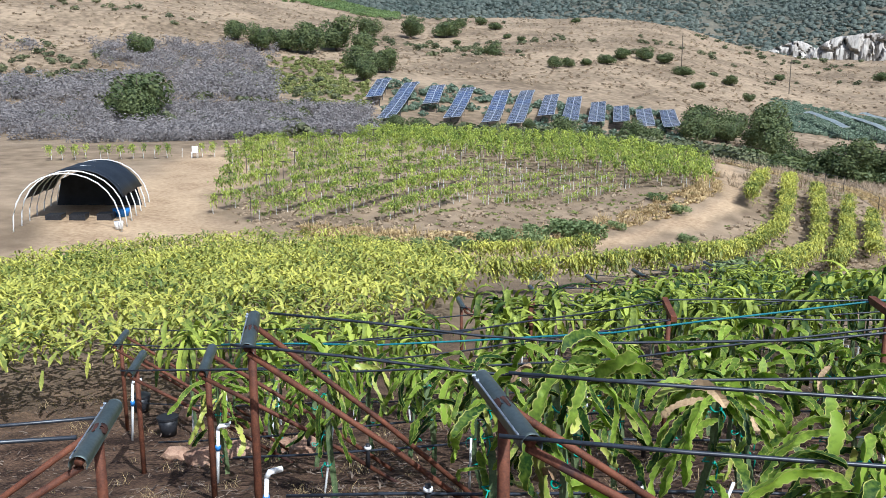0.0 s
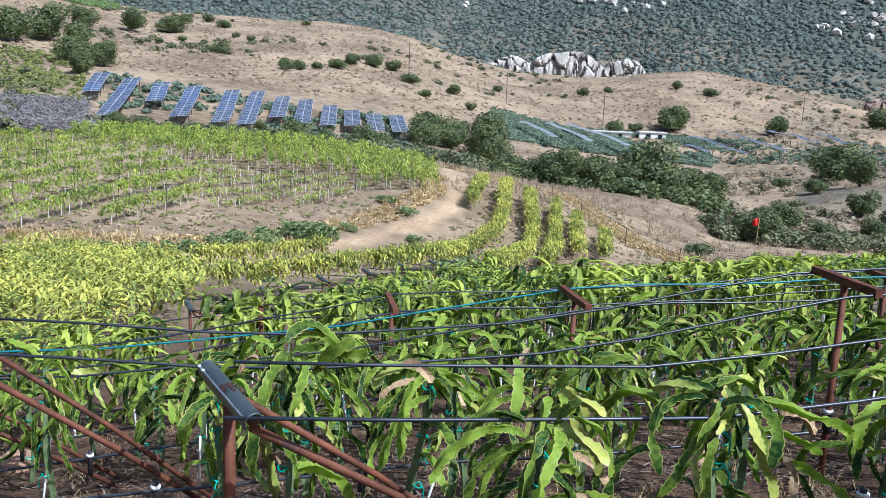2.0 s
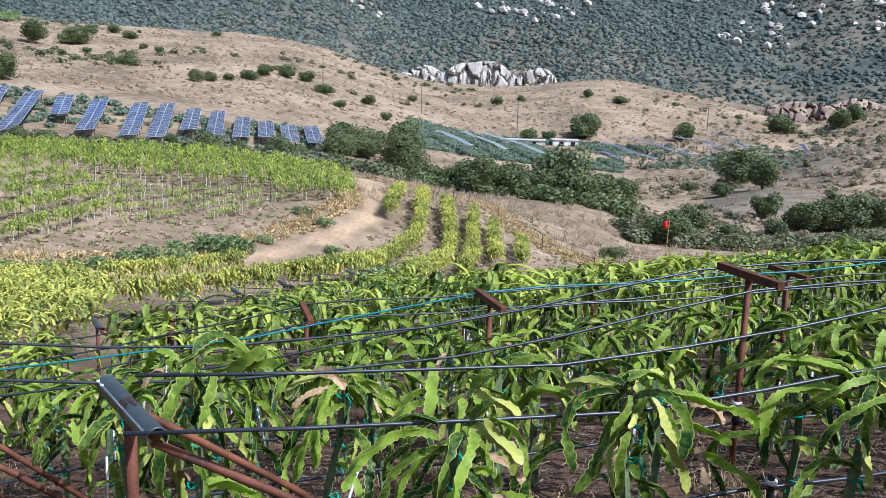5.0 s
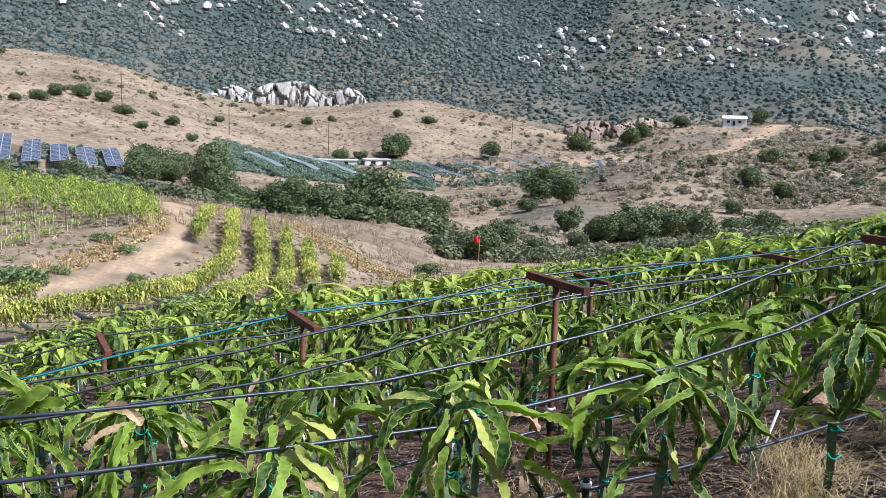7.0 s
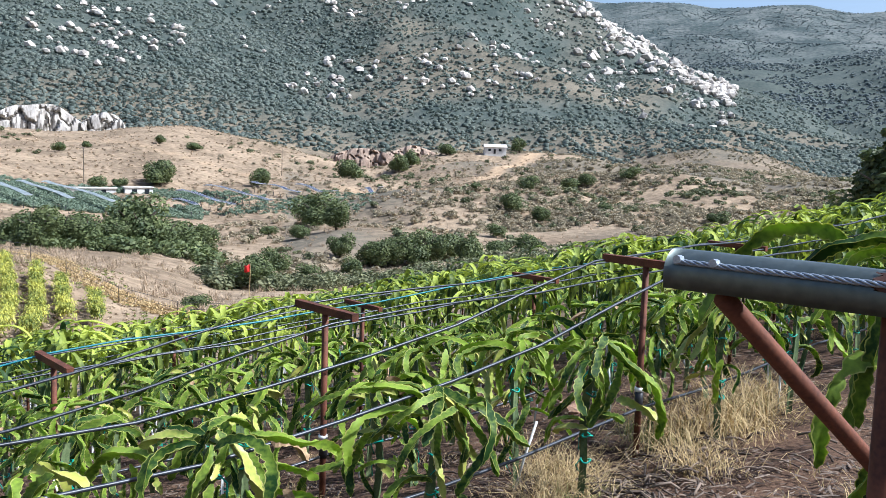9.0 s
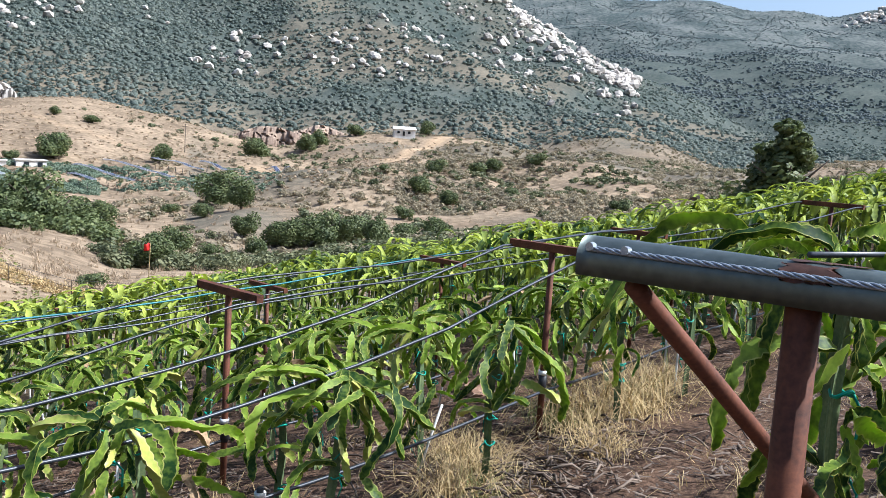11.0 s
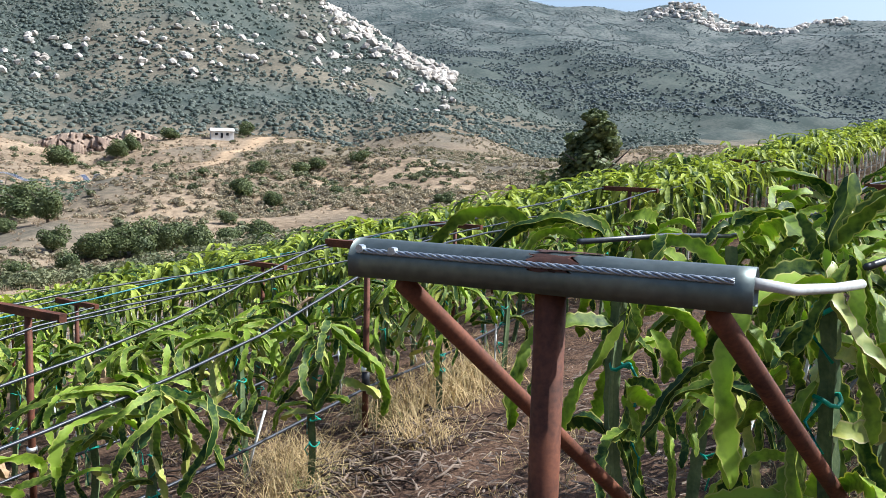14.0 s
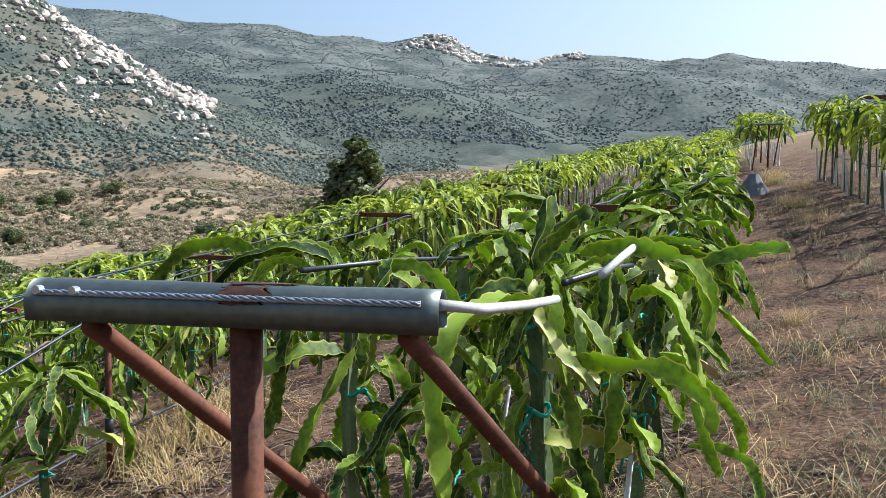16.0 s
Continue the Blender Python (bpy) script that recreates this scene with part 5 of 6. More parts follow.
LEG = mesh("leg", *tube([(0, 0, -1.0), (0, 0, 1.0)], 0.06, 5), M_DARKSTEEL)


def solar_array(a, b, across, label, lift=1.1, cell=None, width=2):
    """A table of framed panels that follows the slope from a to b."""
    a, b = Vector((*a, 0)), Vector((*b, 0))
    ob = root("solar_array", pose(a.x, a.y, ground_z(a.x, a.y)), label, "solar panels", "solar arrays")
    n = max(3, int((b - a).length / 1.75))
    for i in range(n):
        p = a.lerp(b, (i + 0.5) / n)
        p1, p2 = a.lerp(b, i / n), a.lerp(b, (i + 1) / n)
        g1, g2, g = ground_z(p1.x, p1.y), ground_z(p2.x, p2.y), ground_z(p.x, p.y)
        t = Vector((p2.x - p1.x, p2.y - p1.y, g2 - g1)).normalized()
        s = Vector(across).normalized()
        s = (s - t * s.dot(t)).normalized()
        up = s.cross(t)
        if up.z < 0:
            s, up = -s, -up
        m = Matrix((s, t, up)).transposed().to_4x4()
        droop = 0.35 if i == n - 1 else 0.0
        for k in range(width):
            o = Vector((p.x, p.y, g + lift - droop)) + s * (1.4 * (k - (width - 1) / 2)) - ob.location
            at = Matrix.Translation(o) @ m
            c = part("panel", cell or CELL, ob, "", at)
            part("panel_rim", RIM, c, "")
        if i % 3 == 0:
            for k in (-1, 1):
                o = Vector((p.x, p.y, g)) + s * (0.9 * k) - ob.location
                part("leg", LEG, ob, "", Matrix.Translation(o))
    return ob


SOLAR_TOP = ((-84.9, 152.9), (-78.9, 153), (-74.1, 154.6), (-68.8, 157), (-63.1, 160.8), (-60.1, 166.4), (-55.4, 167.3), (-51.6, 170), (-46.2, 167.9), (-41.6, 167), (-37.6, 167.9), (-34.1, 172.2))
SOLAR_LOW = ((-76.2, 133), (-65.1, 116.9), (-66.5, 135.4), (-58.4, 126.4), (-51.8, 126.3), (-48.1, 127.1), (-47.1, 138.9), (-42.2, 136.2), (-38.8, 139.6), (-35.9, 144.6), (-31.3, 142.7), (-27.9, 146.4))
for lo, hi in zip(SOLAR_LOW, SOLAR_TOP):
    solar_array(lo, hi, (0.9, 0.42, 0.10), "long table of blue solar panels running up the slope", lift=1.7)
TABLE_TOP = ((-11.3, 215), (-5.5, 231.3), (-0.1, 239.8), (27.1, 207.6), (30.8, 230.2), (41, 250), (55.8, 257.9), (67.7, 252.9), (91, 262))
TABLE_LOW = ((-2.6, 187.2), (4.9, 189.4), (13, 189), (29.9, 193.3), (38, 194.2), (47.1, 198.9), (59.8, 220.6), (67.8, 215), (80, 215))
# the first three tables take the cells painted pale with sky reflection
for i, (lo, hi) in enumerate(zip(TABLE_LOW, TABLE_TOP)):
    solar_array(lo, hi, (0.95, 0.0, 0.02), "low table of solar panels seen along its edge", lift=2.7, width=1, cell=CELL_SKY if i < 3 else CELL)


# ---- white walls by the panels ----
def low_wall(x, y, w, d, h, turn):
    ob = root("low_building", pose(x, y, ground_z(x, y) - 0.3, 0, 0, turn), "long low pale shed beside the solar tables", "shed", "pale sheds")
    part("wall", mesh("wall", *box(-w / 2, -d / 2, 0, w / 2, d / 2, h), M_WALL_WHITE), ob)
    part("roof", mesh("roof", *box(-w / 2 - 0.3, -d / 2 - 0.3, h + 0.003, w / 2 + 0.3, d / 2 + 0.3, h + 0.25), M_ROOF), ob, "flat pale roof")
    for k in (-0.25, 0.2):
        part("door", mesh("door", *box(w * k, -d / 2 - 0.06, 0.1, w * k + 1.2, -d / 2 - 0.003, h * 0.8), M_GLASS_DARK), ob)


low_wall(11, 243, 12, 4, 1.4, -3)
low_wall(22.5, 244, 7, 4, 1.8, 4)


# ---- white house on the shelf ----
def house(x, y):
    g = max(ground_z(x, y), EYE + math.hypot(x, y) * math.tan(radians(0.3)))
    ob = root("house", pose(x, y, g - 0.2, 0, 0, -22), "small white single-storey house on the hill shelf", "house")
    part("wall", mesh("wall", *box(-5, -3, -3, 5, 3, 3.1), M_WALL_WHITE), ob)
    v = [(-5.5, -3.6, 3.1), (5.5, -3.6, 3.1), (5.5, 3.6, 3.1), (-5.5, 3.6, 3.1), (-5.2, 0, 4.5), (5.2, 0, 4.5)]
    part("roof", mesh("roof", v, [(0, 1, 5, 4), (2, 3, 4, 5), (0, 4, 3), (1, 2, 5), (3, 2, 1, 0)], M_ROOF), ob, "pale low-pitched roof")
    for k in (-3.4, 1.4):
        w = part("window", mesh("window", *box(k, -3.08, 1.2, k + 1.3, -3.003, 2.3), M_GLASS_DARK), ob)
        part("frame", mesh("frame", *box(k - 0.1, -3.06, 1.08, k + 1.4, -3.002, 1.18), M_WALL_WHITE), w)
    part("door", mesh("door", *box(-0.9, -3.08, 0.1, 0.1, -3.003, 2.2), M_GLASS_DARK), ob)


house(190, 361)


# ---- cliffs ----
def rock_face(name, az, dist, base, width, height, seed, label, mat, block=5.0, lean=0.12):
    """A broken rock wall: blocks standing at uneven depth, parted by recessed cracks, under a ragged top."""
    x, y = math.sin(radians(az)) * dist, math.cos(radians(az)) * dist
    ob = root(name, pose(x, y, EYE + dist * math.tan(radians(base)), 0, 0, -az), label, "cliff")
    nx, nz = int(width / 0.9), int(height / 0.8)
    v, f = [], []
    for i in range(nx + 1):
        u = i / nx
        top = height * (0.30 + 0.70 * math.sin(math.pi * min(1.0, max(0.0, u))) ** 0.7) * (0.9 + 0.22 * noise.noise((u * width * 0.07, seed, 1.0)))
        for j in range(nz + 1):
            k = j / nz
            px, pz = (u - 0.5) * width, top * k
            q = Vector((px / block + 0.25 * noise.noise((px * 0.2, pz * 0.2, seed)), pz / (block * 1.7), seed * 3.1))
            dist2, cells = noise.voronoi(q)
            crack = max(0.0, 0.16 - (dist2[1] - dist2[0])) / 0.16
            step = noise.cell(cells[0] * 7.3)
            depth = -3.4 * step + 3.2 * crack + lean * pz - 1.2 * noise.noise((px * 0.13, pz * 0.13, seed + 4)) + (3.0 * k ** 6)
            v.append((px, depth, pz - 2.0 * (1 - k)))
    for i in range(nx):
        for j in range(nz):
            a = i * (nz + 1) + j
            f.append((a, a + nz + 1, a + nz + 2, a + 1))
    part("rock_face", mesh("rock_face", v, f, mat), ob)
    rng = random.Random(seed)
    for q in range(max(4, int(width / 6)) if mat is M_CLIFF else 0):
        k = rng.uniform(0.8, 2.2)
        rock = ROCKS[q % 6]
        part("boulder", mesh("boulder", np.concatenate(rock.v) * k, rock.f, mat), ob, "", pose(rng.uniform(-0.5, 0.5) * width, -2.5, rng.uniform(-1.0, 1.5), 0, 0, rng.uniform(0, 360)))
    return ob


rock_face("granite_cliff", -0.4, 535, 0.55, 50, 19, 3, "bright fractured granite cliff below the chaparral", M_CLIFF, 6.5)
rock_face("granite_cliff", -4.0, 548, 0.9, 30, 11, 6, "low granite ledges beside the bright cliff", M_CLIFF)
rock_face("granite_cliff", 3.3, 543, 0.8, 24, 13, 5, "shaded granite ledges beside the bright cliff", M_CLIFF)
rock_face("brown_cliff", 19.2, 446, -1.0, 40, 12, 8, "brown broken rock bank above the gully", M_BROWNROCK, 3.4, 0.9)
rock_face("brown_cliff", 22.3, 462, -0.5, 34, 10, 9, "brown broken rock face at the foot of the mountain", M_BROWNROCK, 3.4, 0.9)
rock_face("brown_cliff", 28.6, 690, 1.7, 26, 20, 19, "weathered brown scarp above the house", M_BROWNROCK, 6.0, 0.5)
rock_face("brown_cliff", 25.4, 640, 1.0, 20, 18, 21, "weathered brown scarp above the house", M_BROWNROCK, 6.0, 0.5)


# ---- hoop tent in the yard ----
def hoop_tent(x, y, turn):
    ob = root("hoop_tent", pose(x, y, ground_z(x, y) - 0.05, 0, 0, turn), "hoop tent of white pipes under black shade cloth", "tent")
    R, H = 2.6, 3.0

    def arch(d, n=14, r=R, h=H):
        return [(-r * math.cos(math.pi * i / n), d, h * math.sin(math.pi * i / n) ** 0.8) for i in range(n + 1)]
    for i in range(7):
        part("hoop", mesh("hoop", *tube(arch(i * 1.25), 0.035, 6), M_PVC, True), ob, "bent white pipe")
    v, f = [], []
    for i in range(8):
        a = arch(1.7 + i * 0.72, 14, R + 0.05, H + 0.05)
        v += [(p[0], p[1], p[2] + 0.04 * math.sin(i * 2 + k)) for k, p in enumerate(a[2:13])]
    for i in range(7):
        for k in range(10):
            f.append((i * 11 + k, i * 11 + k + 1, (i + 1) * 11 + k + 1, (i + 1) * 11 + k))
    me = mesh("shade_cloth", v, f, M_BLACKCLOTH, True)
    c = part("shade_cloth", me, ob, "sagging black cloth")
    md = c.modifiers.new("thick", "SOLIDIFY")
    md.thickness = 0.02
    part("back_cloth", mesh("back_cloth", [(-2.4, 6.6, 0.2), (2.4, 6.6, 0.2), (2.0, 6.6, 2.0), (0, 6.6, 2.9), (-2.0, 6.6, 2.0)], [(0, 1, 2, 3, 4)], M_BLACKCLOTH), ob)
    for k in (-1.8, -0.6, 0.8):
        part("crate", mesh("crate", *box(k, 2.5, 0.05, k + 0.8, 3.4, 0.55), M_POT), ob)


hoop_tent(-35.8, 31.2, 33)
tub = root("blue_tub", pose(-36.3, 35.3, ground_z(-36.3, 35.3)), "blue plastic tub on the ground by the tent", "tub")
part("bowl", mesh("bowl", *tube([(0, 0, 0), (0, 0, 0.2), (0, 0, 0.42)], 0.36, 12, 0.48), M_BLUE, True), tub)
bucket = root("white_bucket", pose(-34.2, 33.0, ground_z(-34.2, 33.0)), "white bucket on the dirt yard", "bucket")
part("pail", mesh("pail", *tube([(0, 0, 0), (0, 0, 0.4)], 0.2, 12, 0.24), M_PVC, True), bucket)
chair = root("white_chair", pose(-49.2, 56.2, ground_z(-49.2, 56.2), 0, 0, 30), "white plastic garden chair by the plot", "chair")
part("seat", mesh("seat", *box(-0.25, -0.25, 0.42, 0.25, 0.25, 0.47), M_PVC), chair)
part("backrest", mesh("backrest", *box(-0.25, 0.2, 0.5, 0.25, 0.25, 0.95), M_PVC), chair)
for q in ((-0.22, -0.22), (0.22, -0.22), (-0.22, 0.22), (0.22, 0.22)):
    part("leg", mesh("leg", *tube([(q[0], q[1], 0), (q[0], q[1], 0.42)], 0.025, 6), M_PVC), chair)


# ---- fence along the brow ----
FENCE = ((-12, 82), (-3.8, 78), (-1.0, 71), (1.3, 65.6), (4.5, 62.5), (8.0, 60.0), (12, 57), (17, 53))
fence = root("wire_fence", pose(FENCE[0][0], FENCE[0][1], ground_z(*FENCE[0])), "thin post and wire fence along the brow of the plots", "fence")
o = fence.location.copy()
FPOST = mesh("fence_post", *tube([(0, 0, -0.3), (0, 0, 1.25)], 0.03, 6), M_BARK)
wire_pts = []
for (ax, ay), (bx, by) in zip(FENCE[:-1], FENCE[1:]):
    n = max(1, int(math.hypot(bx - ax, by - ay) / 3.2))
    for i in range(n):
        x, y = ax + (bx - ax) * i / n, ay + (by - ay) * i / n
        part("fence_post", FPOST, fence, "", Matrix.Translation(Vector((x, y, ground_z(x, y))) - o))
        wire_pts.append((x - o.x, y - o.y, ground_z(x, y) - o.z))
for k in (0.35, 0.75, 1.2):
    part("fence_wire", mesh("fence_wire", *tube([(x, y, z + k) for x, y, z in wire_pts], 0.012, 4), M_DARKSTEEL), fence)
rng = random.Random(31)
weeds = []
for (ax, ay), (bx, by) in zip(FENCE[:-1], FENCE[1:]):
    for i in range(130):
        k = rng.random()
        off = rng.uniform(0.3, 4.5)
        x, y = ax + (bx - ax) * k + off * 0.55, ay + (by - ay) * k + off * 0.8
        weeds.append((x, y, ground_z(x, y) + 0.1, rng.uniform(0, 6.28), rng.uniform(0.18, 0.42)))
scatter("fence_weeds", TWIGS + CLUMP, weeds, M_STRAW, "dry grey weeds along the fence", "weeds")


# ---- flag on a thin pole ----
fx, fy = 7.9, 37.2
flag = root("marker_flag", pose(fx, fy, ground_z(fx, fy)), "small red flag on a thin bare pole", "flag")
top = EYE - 0.131 * 38.0
ph = top - ground_z(fx, fy) + 0.1
part("pole", mesh("pole", *tube([(0, 0, -0.2), (0.02, 0, ph * 0.5), (0.08, 0, ph)], 0.018, 6), M_STRAW), flag)
fv, ff = [], []
for i in range(7):
    for j in range(5):
        fv.append((0.08 - 0.042 * i, 0.05 * math.sin(i * 1.1 + j * 0.4), ph - 0.02 - 0.075 * j + 0.02 * math.sin(i)))
for i in range(6):
    for j in range(4):
        ff.append((i * 5 + j, i * 5 + j + 1, (i + 1) * 5 + j + 1, (i + 1) * 5 + j))
fl = part("cloth", mesh("cloth", fv, ff, M_FLAG, True), flag, "red cloth")
md = fl.modifiers.new("thick", "SOLIDIFY")
md.thickness = 0.004

# ---- power poles on the hill ----
for x, y in ((-48, 262), (-19, 268), (75, 300), (10, 262)):
    pole = root("power_pole", pose(x, y, ground_z(x, y)), "thin wooden power pole on the dry hill", "power pole", "power poles")
    part("mast", mesh("mast", *tube([(0, 0, -0.5), (0, 0, 9.5)], 0.14, 6, 0.1), M_BARK), pole)
    part("crossbar", mesh("crossbar", *box(-1.0, -0.06, 8.6, 1.0, 0.06, 8.75), M_BARK), pole)

# ---- grass, litter and small things among the near rows ----
def grass_tuft(seed, n, h, spread):
    rng = random.Random(seed)
    s = Soup()
    for i in range(n):
        a, e = rng.uniform(0, 6.28), rng.uniform(0.75, 1.5)
        ln = h * rng.uniform(0.5, 1.2)
        p = Vector((rng.gauss(0, spread * 0.3), rng.gauss(0, spread * 0.3), -0.02))
        side = Vector((-math.sin(a), math.cos(a), 0)) * 0.0036
        v, f = [], []
        for j in range(4):
            k = j / 3
            el = e - k * k * rng.uniform(0.5, 1.3)
            q = p + Vector((math.cos(a) * math.cos(el), math.sin(a) * math.cos(el), math.sin(el))) * ln * k
            w = side * (1.0 - 0.75 * k)
            v += [tuple(q - w), tuple(q + w)]
            if j:
                f.append((2 * j - 2, 2 * j - 1, 2 * j + 1, 2 * j))
        s.add(v, f)
    return s


TUFT_DRY = [grass_tuft(i, 190, 0.55, 0.5).mesh("grass", M_STRAW) for i in range(3)]
TUFT_GREEN = [grass_tuft(10 + i, 110, 0.5, 0.4).mesh("grass", M_WEED) for i in range(2)]
rng = random.Random(9)
TUFTS = ((4.7, 5.5, 1.0), (5.2, 5.4, 1.1), (5.6, 5.9, 0.8), (3.6, 5.6, 0.7), (3.0, 4.7, 0.7), (4.2, 4.7, 0.6), (3.4, 5.1, 0.6), (6.3, 6.2, 0.7), (2.2, 3.9, 0.45), (6.5, 3.2, 0.4), (9.5, 3.4, 0.5), (13.5, 2.2, 0.6), (16, 2.9, 0.6), (19, 3.4, 0.6), (22, 4.6, 0.8), (23.5, 4.9, 0.7), (8.2, 2.0, 0.35), (7.3, 1.2, 0.3), (11, 2.6, 0.4), (-3.2, 5.4, 0.3), (-0.2, 5.3, 0.35))
for i, (x, y, k) in enumerate(TUFTS):
    t = root("grass_tuft", pose(x, y, ground_z(x, y), 0, 0, rng.uniform(0, 360)), "dry straw-coloured grass tuft on the soil", "grass", "grass tufts")
    part("grass", TUFT_DRY[i % 3], t, "", Matrix.Diagonal((k * 1.35, k * 1.35, k * 1.35, 1)))
    if i % 2 == 0:
        part("grass", TUFT_GREEN[i % 2], t, "greener blades", pose(0.22 * k, -0.15 * k, 0) @ Matrix.Diagonal((k * 0.9, k * 0.9, k * 0.9, 1)))


def litter_piece(seed):
    rng = random.Random(seed)
    s = Soup()
    ln, w = rng.uniform(0.03, 0.12), rng.uniform(0.002, 0.008)
    n = 4
    v, f = [], []
    c = rng.uniform(-0.3, 0.3)
    for j in range(n + 1):
        k = j / n - 0.5
        z = 0.012 + 0.10 * abs(c) * ln * (1 - 4 * k * k) * 2.0
        ww = w * (1 - 1.6 * k * k)
        v += [(k * ln, c * k * k * ln - ww, z), (k * ln, c * k * k * ln, z + w * 0.6), (k * ln, c * k * k * ln + ww, z)]
        if j:
            b = j * 3
            f += [(b - 3, b, b + 1, b - 2), (b - 2, b + 1, b + 2, b - 1)]
    s.add(v, f)
    return s


LITTER = [litter_piece(i) for i in range(12)]
rng = random.Random(19)
spots = []
while len(spots) < 20000:
    a, d = radians(rng.uniform(-55, 92)), 2.2 * (16 / 2.2) ** rng.random()
    x, y = math.sin(a) * d, math.cos(a) * d
    if noise.fractal((x * 0.9, y * 0.9, 3), 1.0, 2.0, 3) + rng.uniform(-0.3, 0.3) > -0.12 + 0.45 * ramp01(math.degrees(a), 56, 64):
        spots.append((x, y, ground_z(x, y) + rng.uniform(0, 0.03), rng.uniform(0, 6.28), rng.uniform(0.5, 1.5)))
scatter("ground_litter", LITTER, spots, M_LITTER, "dead pale cactus scraps and bark on the soil", "litter")
rng = random.Random(23)
weeds = []
while len(weeds) < 1500:
    a, d = radians(rng.uniform(-52, 90)), 2.5 * (30 / 2.5) ** rng.random()
    x, y = math.sin(a) * d, math.cos(a) * d
    weeds.append((x, y, ground_z(x, y), rng.uniform(0, 6.28), rng.uniform(0.3, 0.8)))
while len(weeds) < 1750:
    a, d = radians(rng.uniform(66, 92)), 2.6 * (24 / 2.6) ** rng.random()
    x, y = math.sin(a) * d, math.cos(a) * d
    weeds.append((x, y, ground_z(x, y), rng.uniform(0, 6.28), rng.uniform(0.3, 0.9)))
scatter("thin_weeds", [grass_tuft(30 + i, 12, 0.35, 0.35) for i in range(5)], weeds, M_STRAW, "thin dry weeds between the rows", "weeds")
rng = random.Random(29)
weeds = []
while len(weeds) < 300:
    a, d = radians(rng.uniform(62, 92)), 3.2 * (20 / 3.2) ** rng.random()
    x, y = math.sin(a) * d, math.cos(a) * d
    weeds.append((x, y, ground_z(x, y), rng.uniform(0, 6.28), rng.uniform(0.35, 0.9)))
scatter("path_weeds", [grass_tuft(60 + i, 26, 0.34, 0.4) for i in range(4)], weeds, M_BRUSH, "grey-green weeds on the bare soil beside the row", "weeds")
sticks = Soup()
rng = random.Random(27)
for cx, cy, n in ((3.75, 4.75, 60), (3.3, 4.35, 50), (4.4, 5.0, 40), (4.6, 4.0, 10), (6.2, 3.0, 8), (2.2, 5.0, 10), (0.6, 5.2, 14), (1.2, 3.9, 14), (-1.0, 6.0, 12), (-2.8, 5.4, 10), (5.2, 2.4, 14), (7.0, 2.2, 14), (8.5, 2.8, 12), (4.4, 2.2, 10), (3.0, 6.6, 12)):
    for _ in range(n):
        x, y, a = cx + rng.gauss(0, 0.28), cy + rng.gauss(0, 0.2), rng.uniform(0, 6.28)
        ln = rng.uniform(0.10, 0.30)
        z = ground_z(x, y) + rng.uniform(0.015, 0.07)
        pts = [(x + math.cos(a) * ln * k, y + math.sin(a) * ln * k, z + 0.05 * math.sin(k * 3.1) * rng.uniform(0.2, 1)) for k in (0, 0.33, 0.66, 1)]
        sticks.add(*tube(pts, rng.uniform(0.004, 0.010), 5))
tagged(new("dead_sticks", sticks.mesh("dead_sticks", M_LITTER, True)), "heaps of bleached dead cactus stems", "sticks", kind="stuff")


def stone(seed, x, y, k):
    bm = bmesh.new()
    bmesh.ops.create_icosphere(bm, subdivisions=2, radius=1.0)
    for v in bm.verts:
        q = 1 + 0.3 * noise.noise(v.co * 1.5 + Vector((seed, 0, 0))) + 0.1 * noise.noise(v.co * 4 + Vector((seed, 2, 0)))
        v.co = Vector((v.co.x * q, v.co.y * q * 0.8, v.co.z * q * 0.6)) * k
    me = bpy.data.meshes.new("stone")
    bm.to_mesh(me)
    bm.free()
    me.materials.append(M_STONE)
    ob = new("stone", me)
    ob.matrix_world = pose(x, y, ground_z(x, y) + 0.25 * k, 0, 0, seed * 40)
    return tagged(ob, "reddish rounded stone half sunk in the soil", "stone", "stones among the rows")


for i, (x, y, k) in enumerate(((-7.3, 8.0, 0.26), (-7.2, 8.5, 0.25), (-9.4, 10.2, 0.24), (-6.2, 8.6, 0.28), (-9.2, 12.3, 0.22), (-8.0, 8.3, 0.2), (-6.7, 8.8, 0.2), (5.2, 7.9, 0.16), (5.9, 7.4, 0.14), (1.2, 7.3, 0.14), (7.4, 8.4, 0.15), (25.2, 6.6, 0.4))):
    stone(i, x, y, k)


def pot(x, y):
    ob = root("plant_pot", pose(x, y, ground_z(x, y)), "black plastic nursery pot on the soil", "pot", "nursery pots")
    part("rim", mesh("rim", *tube([(0, 0, 0.25), (0, 0, 0.28)], 0.155, 14), M_POT), ob)
    part("body", mesh("body", *tube([(0, 0, 0), (0, 0, 0.25)], 0.11, 14, 0.145), M_POT, True), ob)


pot(-9.0, 9.2)
pot(-10.4, 10.1)


def corner_pipe(x, y, turn, h=0.75):
    ob = root("standpipe", pose(x, y, ground_z(x, y), 4, 3, turn), "white plastic standpipe with an elbow on top", "pipe", "standpipes")
    part("riser", mesh("riser", *tube([(0, 0, -0.1), (0, 0, h)], 0.018, 8), M_PVC, True), ob)
    part("elbow", mesh("elbow", *tube([(0, 0, h), (0.02, 0, h + 0.04), (0.12, 0, h + 0.045)], 0.024, 8), M_PVC, True), ob)
    part("valve", mesh("valve", *tube([(0, 0, h * 0.62), (0, 0, h * 0.70)], 0.03, 8), M_BLUE, True), ob, "blue valve")


corner_pipe(-4.1, 5.0, 60, 0.5)
corner_pipe(-6.2, 6.95, 40, 0.62)
corner_pipe(-9.3, 8.8, 60, 0.85)
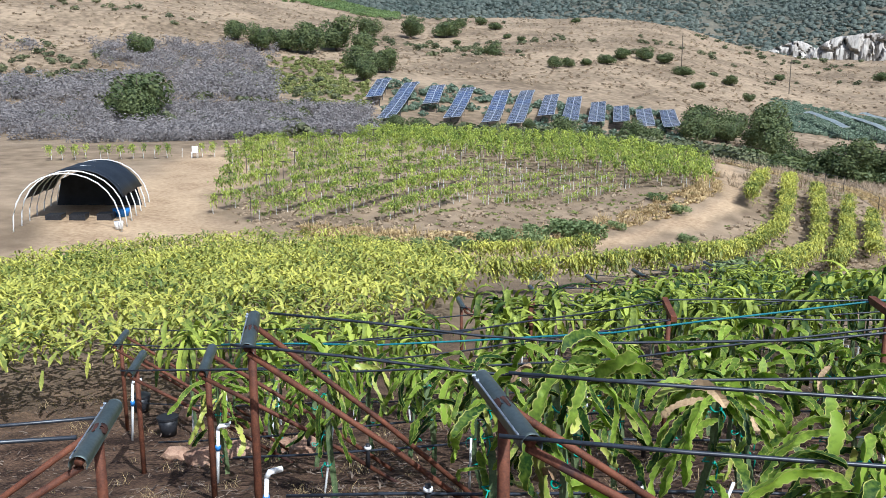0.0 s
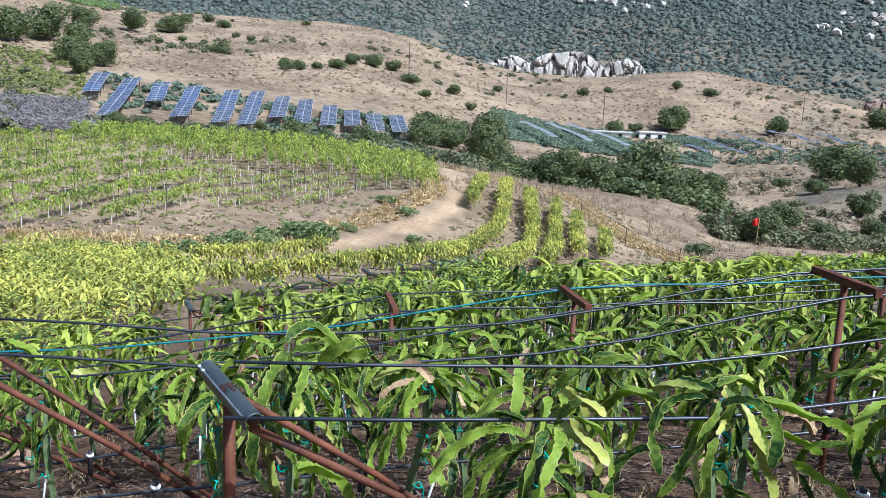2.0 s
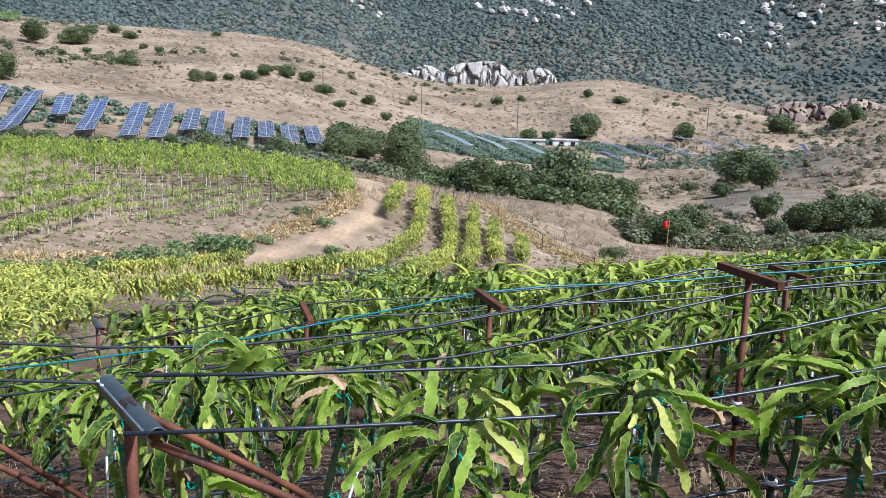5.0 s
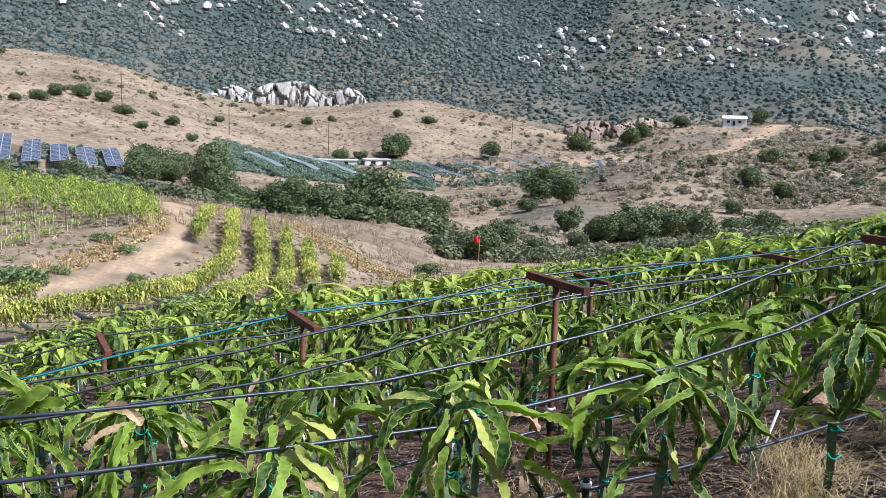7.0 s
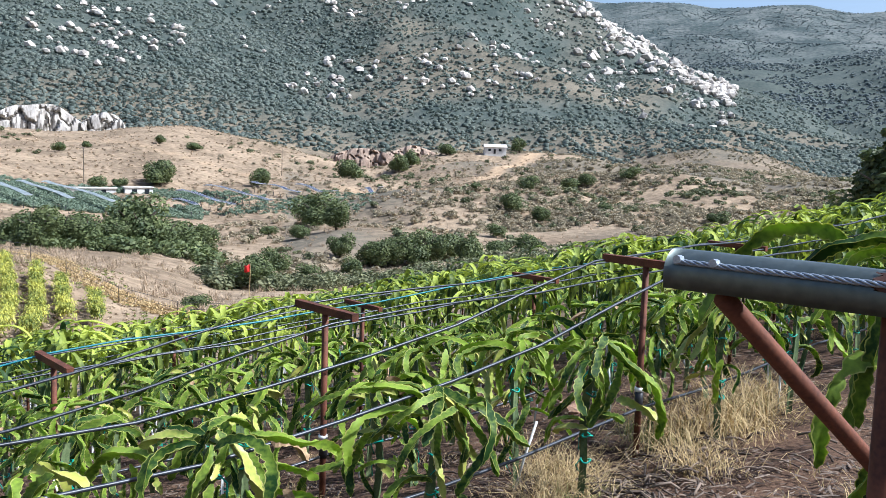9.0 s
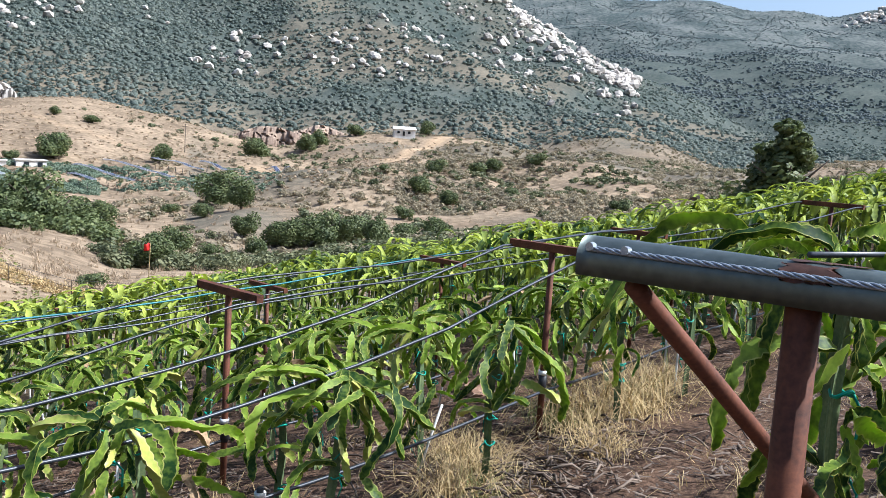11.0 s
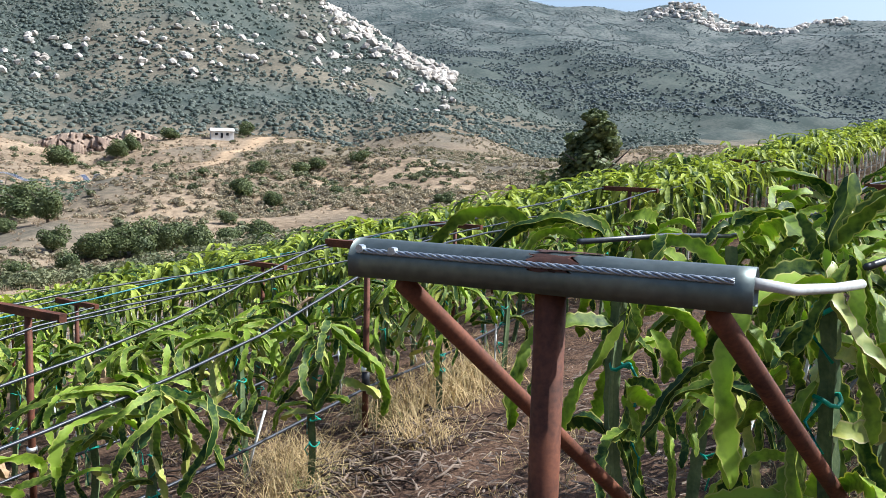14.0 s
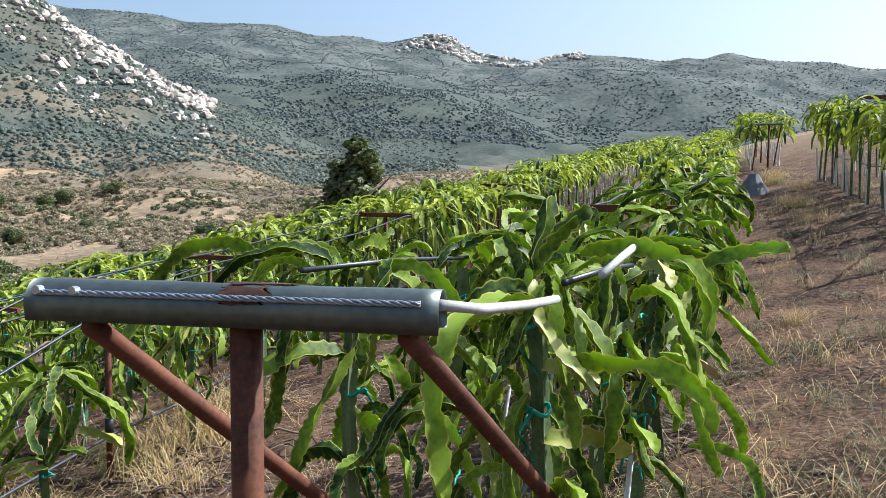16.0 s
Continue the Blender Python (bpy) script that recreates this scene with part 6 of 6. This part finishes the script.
# clamps where the hose is strapped to the posts
for n, s in ((1, 6.15), (2, 6.2)):
    p, d = along(ROWS_NEAR[n]["pts"], s)
    g = ground_z(p.x, p.y)
    ob = root("hose_clamp", pose(p.x, p.y, g), "black rubber strap and white clip on the post", "clamp", "hose clamps")
    part("strap", mesh("strap", *tube([(0, 0, 0.40), (0, 0, 0.55)], 0.034, 10), M_POT, True), ob)
    part("clip", mesh("clip", *tube([(0, 0, 0.552), (0, 0, 0.585)], 0.038, 10), M_PVC, True), ob)
# grey tubes sleeving the cable at the end of the nearest row
tubes = new("sleeve_tube", mesh("sleeve_tube", *tube([(1.372, 0.640, 1.402), (1.55, 0.655, 1.372), (1.80, 0.69, 1.348), (2.01, 0.725, 1.334)], 0.0105, 10), M_TUBE, True))
tagged(tubes, "grey plastic tube sleeving the end of the cable", "tube", "cable sleeves")
tubes = new("sleeve_tube", mesh("sleeve_tube", *tube([(2.0, 0.608, 1.40), (2.2, 0.64, 1.425), (2.41, 0.67, 1.45)], 0.010, 10), M_TUBE, True))
tagged(tubes, "grey plastic tube sleeving the end of the cable", "tube", "cable sleeves")
# weighted sack at the far end of the lane
sack = root("grey_sack", pose(20.0, 4.6, ground_z(20.0, 4.6)), "grey cloth-covered post base beside the lane", "sack")
part("cover", mesh("cover", *tube([(0, 0, -0.05), (0, 0, 0.2), (0.02, 0, 0.45)], 0.42, 9, 0.10), M_SACK), sack)


# hose fittings hanging on the watering lines
def hose_valve(n, s):
    p, d = along(ROWS_NEAR[n]["pts"], s)
    g = ground_z(p.x, p.y)
    z = 0.42 - 0.05 * math.sin(math.pi * ((s / 3.0) % 1.0))
    ob = root("hose_valve", pose(p.x, p.y, g), "black hose valve with a white ring on the watering line", "valve", "hose valves")
    part("valve_body", mesh("valve_body", *tube([(0, 0, z - 0.16), (0, 0, z - 0.02), (0, 0, z + 0.07)], 0.022, 8), M_POT, True), ob)
    part("ring", mesh("ring", *tube([(0, 0, z + 0.02), (0, 0, z + 0.045)], 0.034, 10), M_PVC, True), ob)


for n, s in ((1, 1.2), (1, 3.4), (2, 1.2), (2, 2.6), (2, 5.4), (3, 1.5), (3, 4.0), (4, 2.0)):
    hose_valve(n, s)


def dried_branch(x, y, z, turn, k):
    v, f = branch_arrays(int(turn) + 350, 0.22 * k, 10, 0.034 * k, end=-60)
    ob = new("dried_branch", mesh("dried_branch", v, f, M_DEAD))
    ob.matrix_world = pose(x, y, z, 0, 0, turn)
    return tagged(ob, "withered brown cactus branch lying over the line", "dead branch", "dried branches")


dried_branch(-0.95, 4.36, 0.16, 10, 1.0)
dried_branch(0.95, 3.98, 0.22, -20, 1.0)
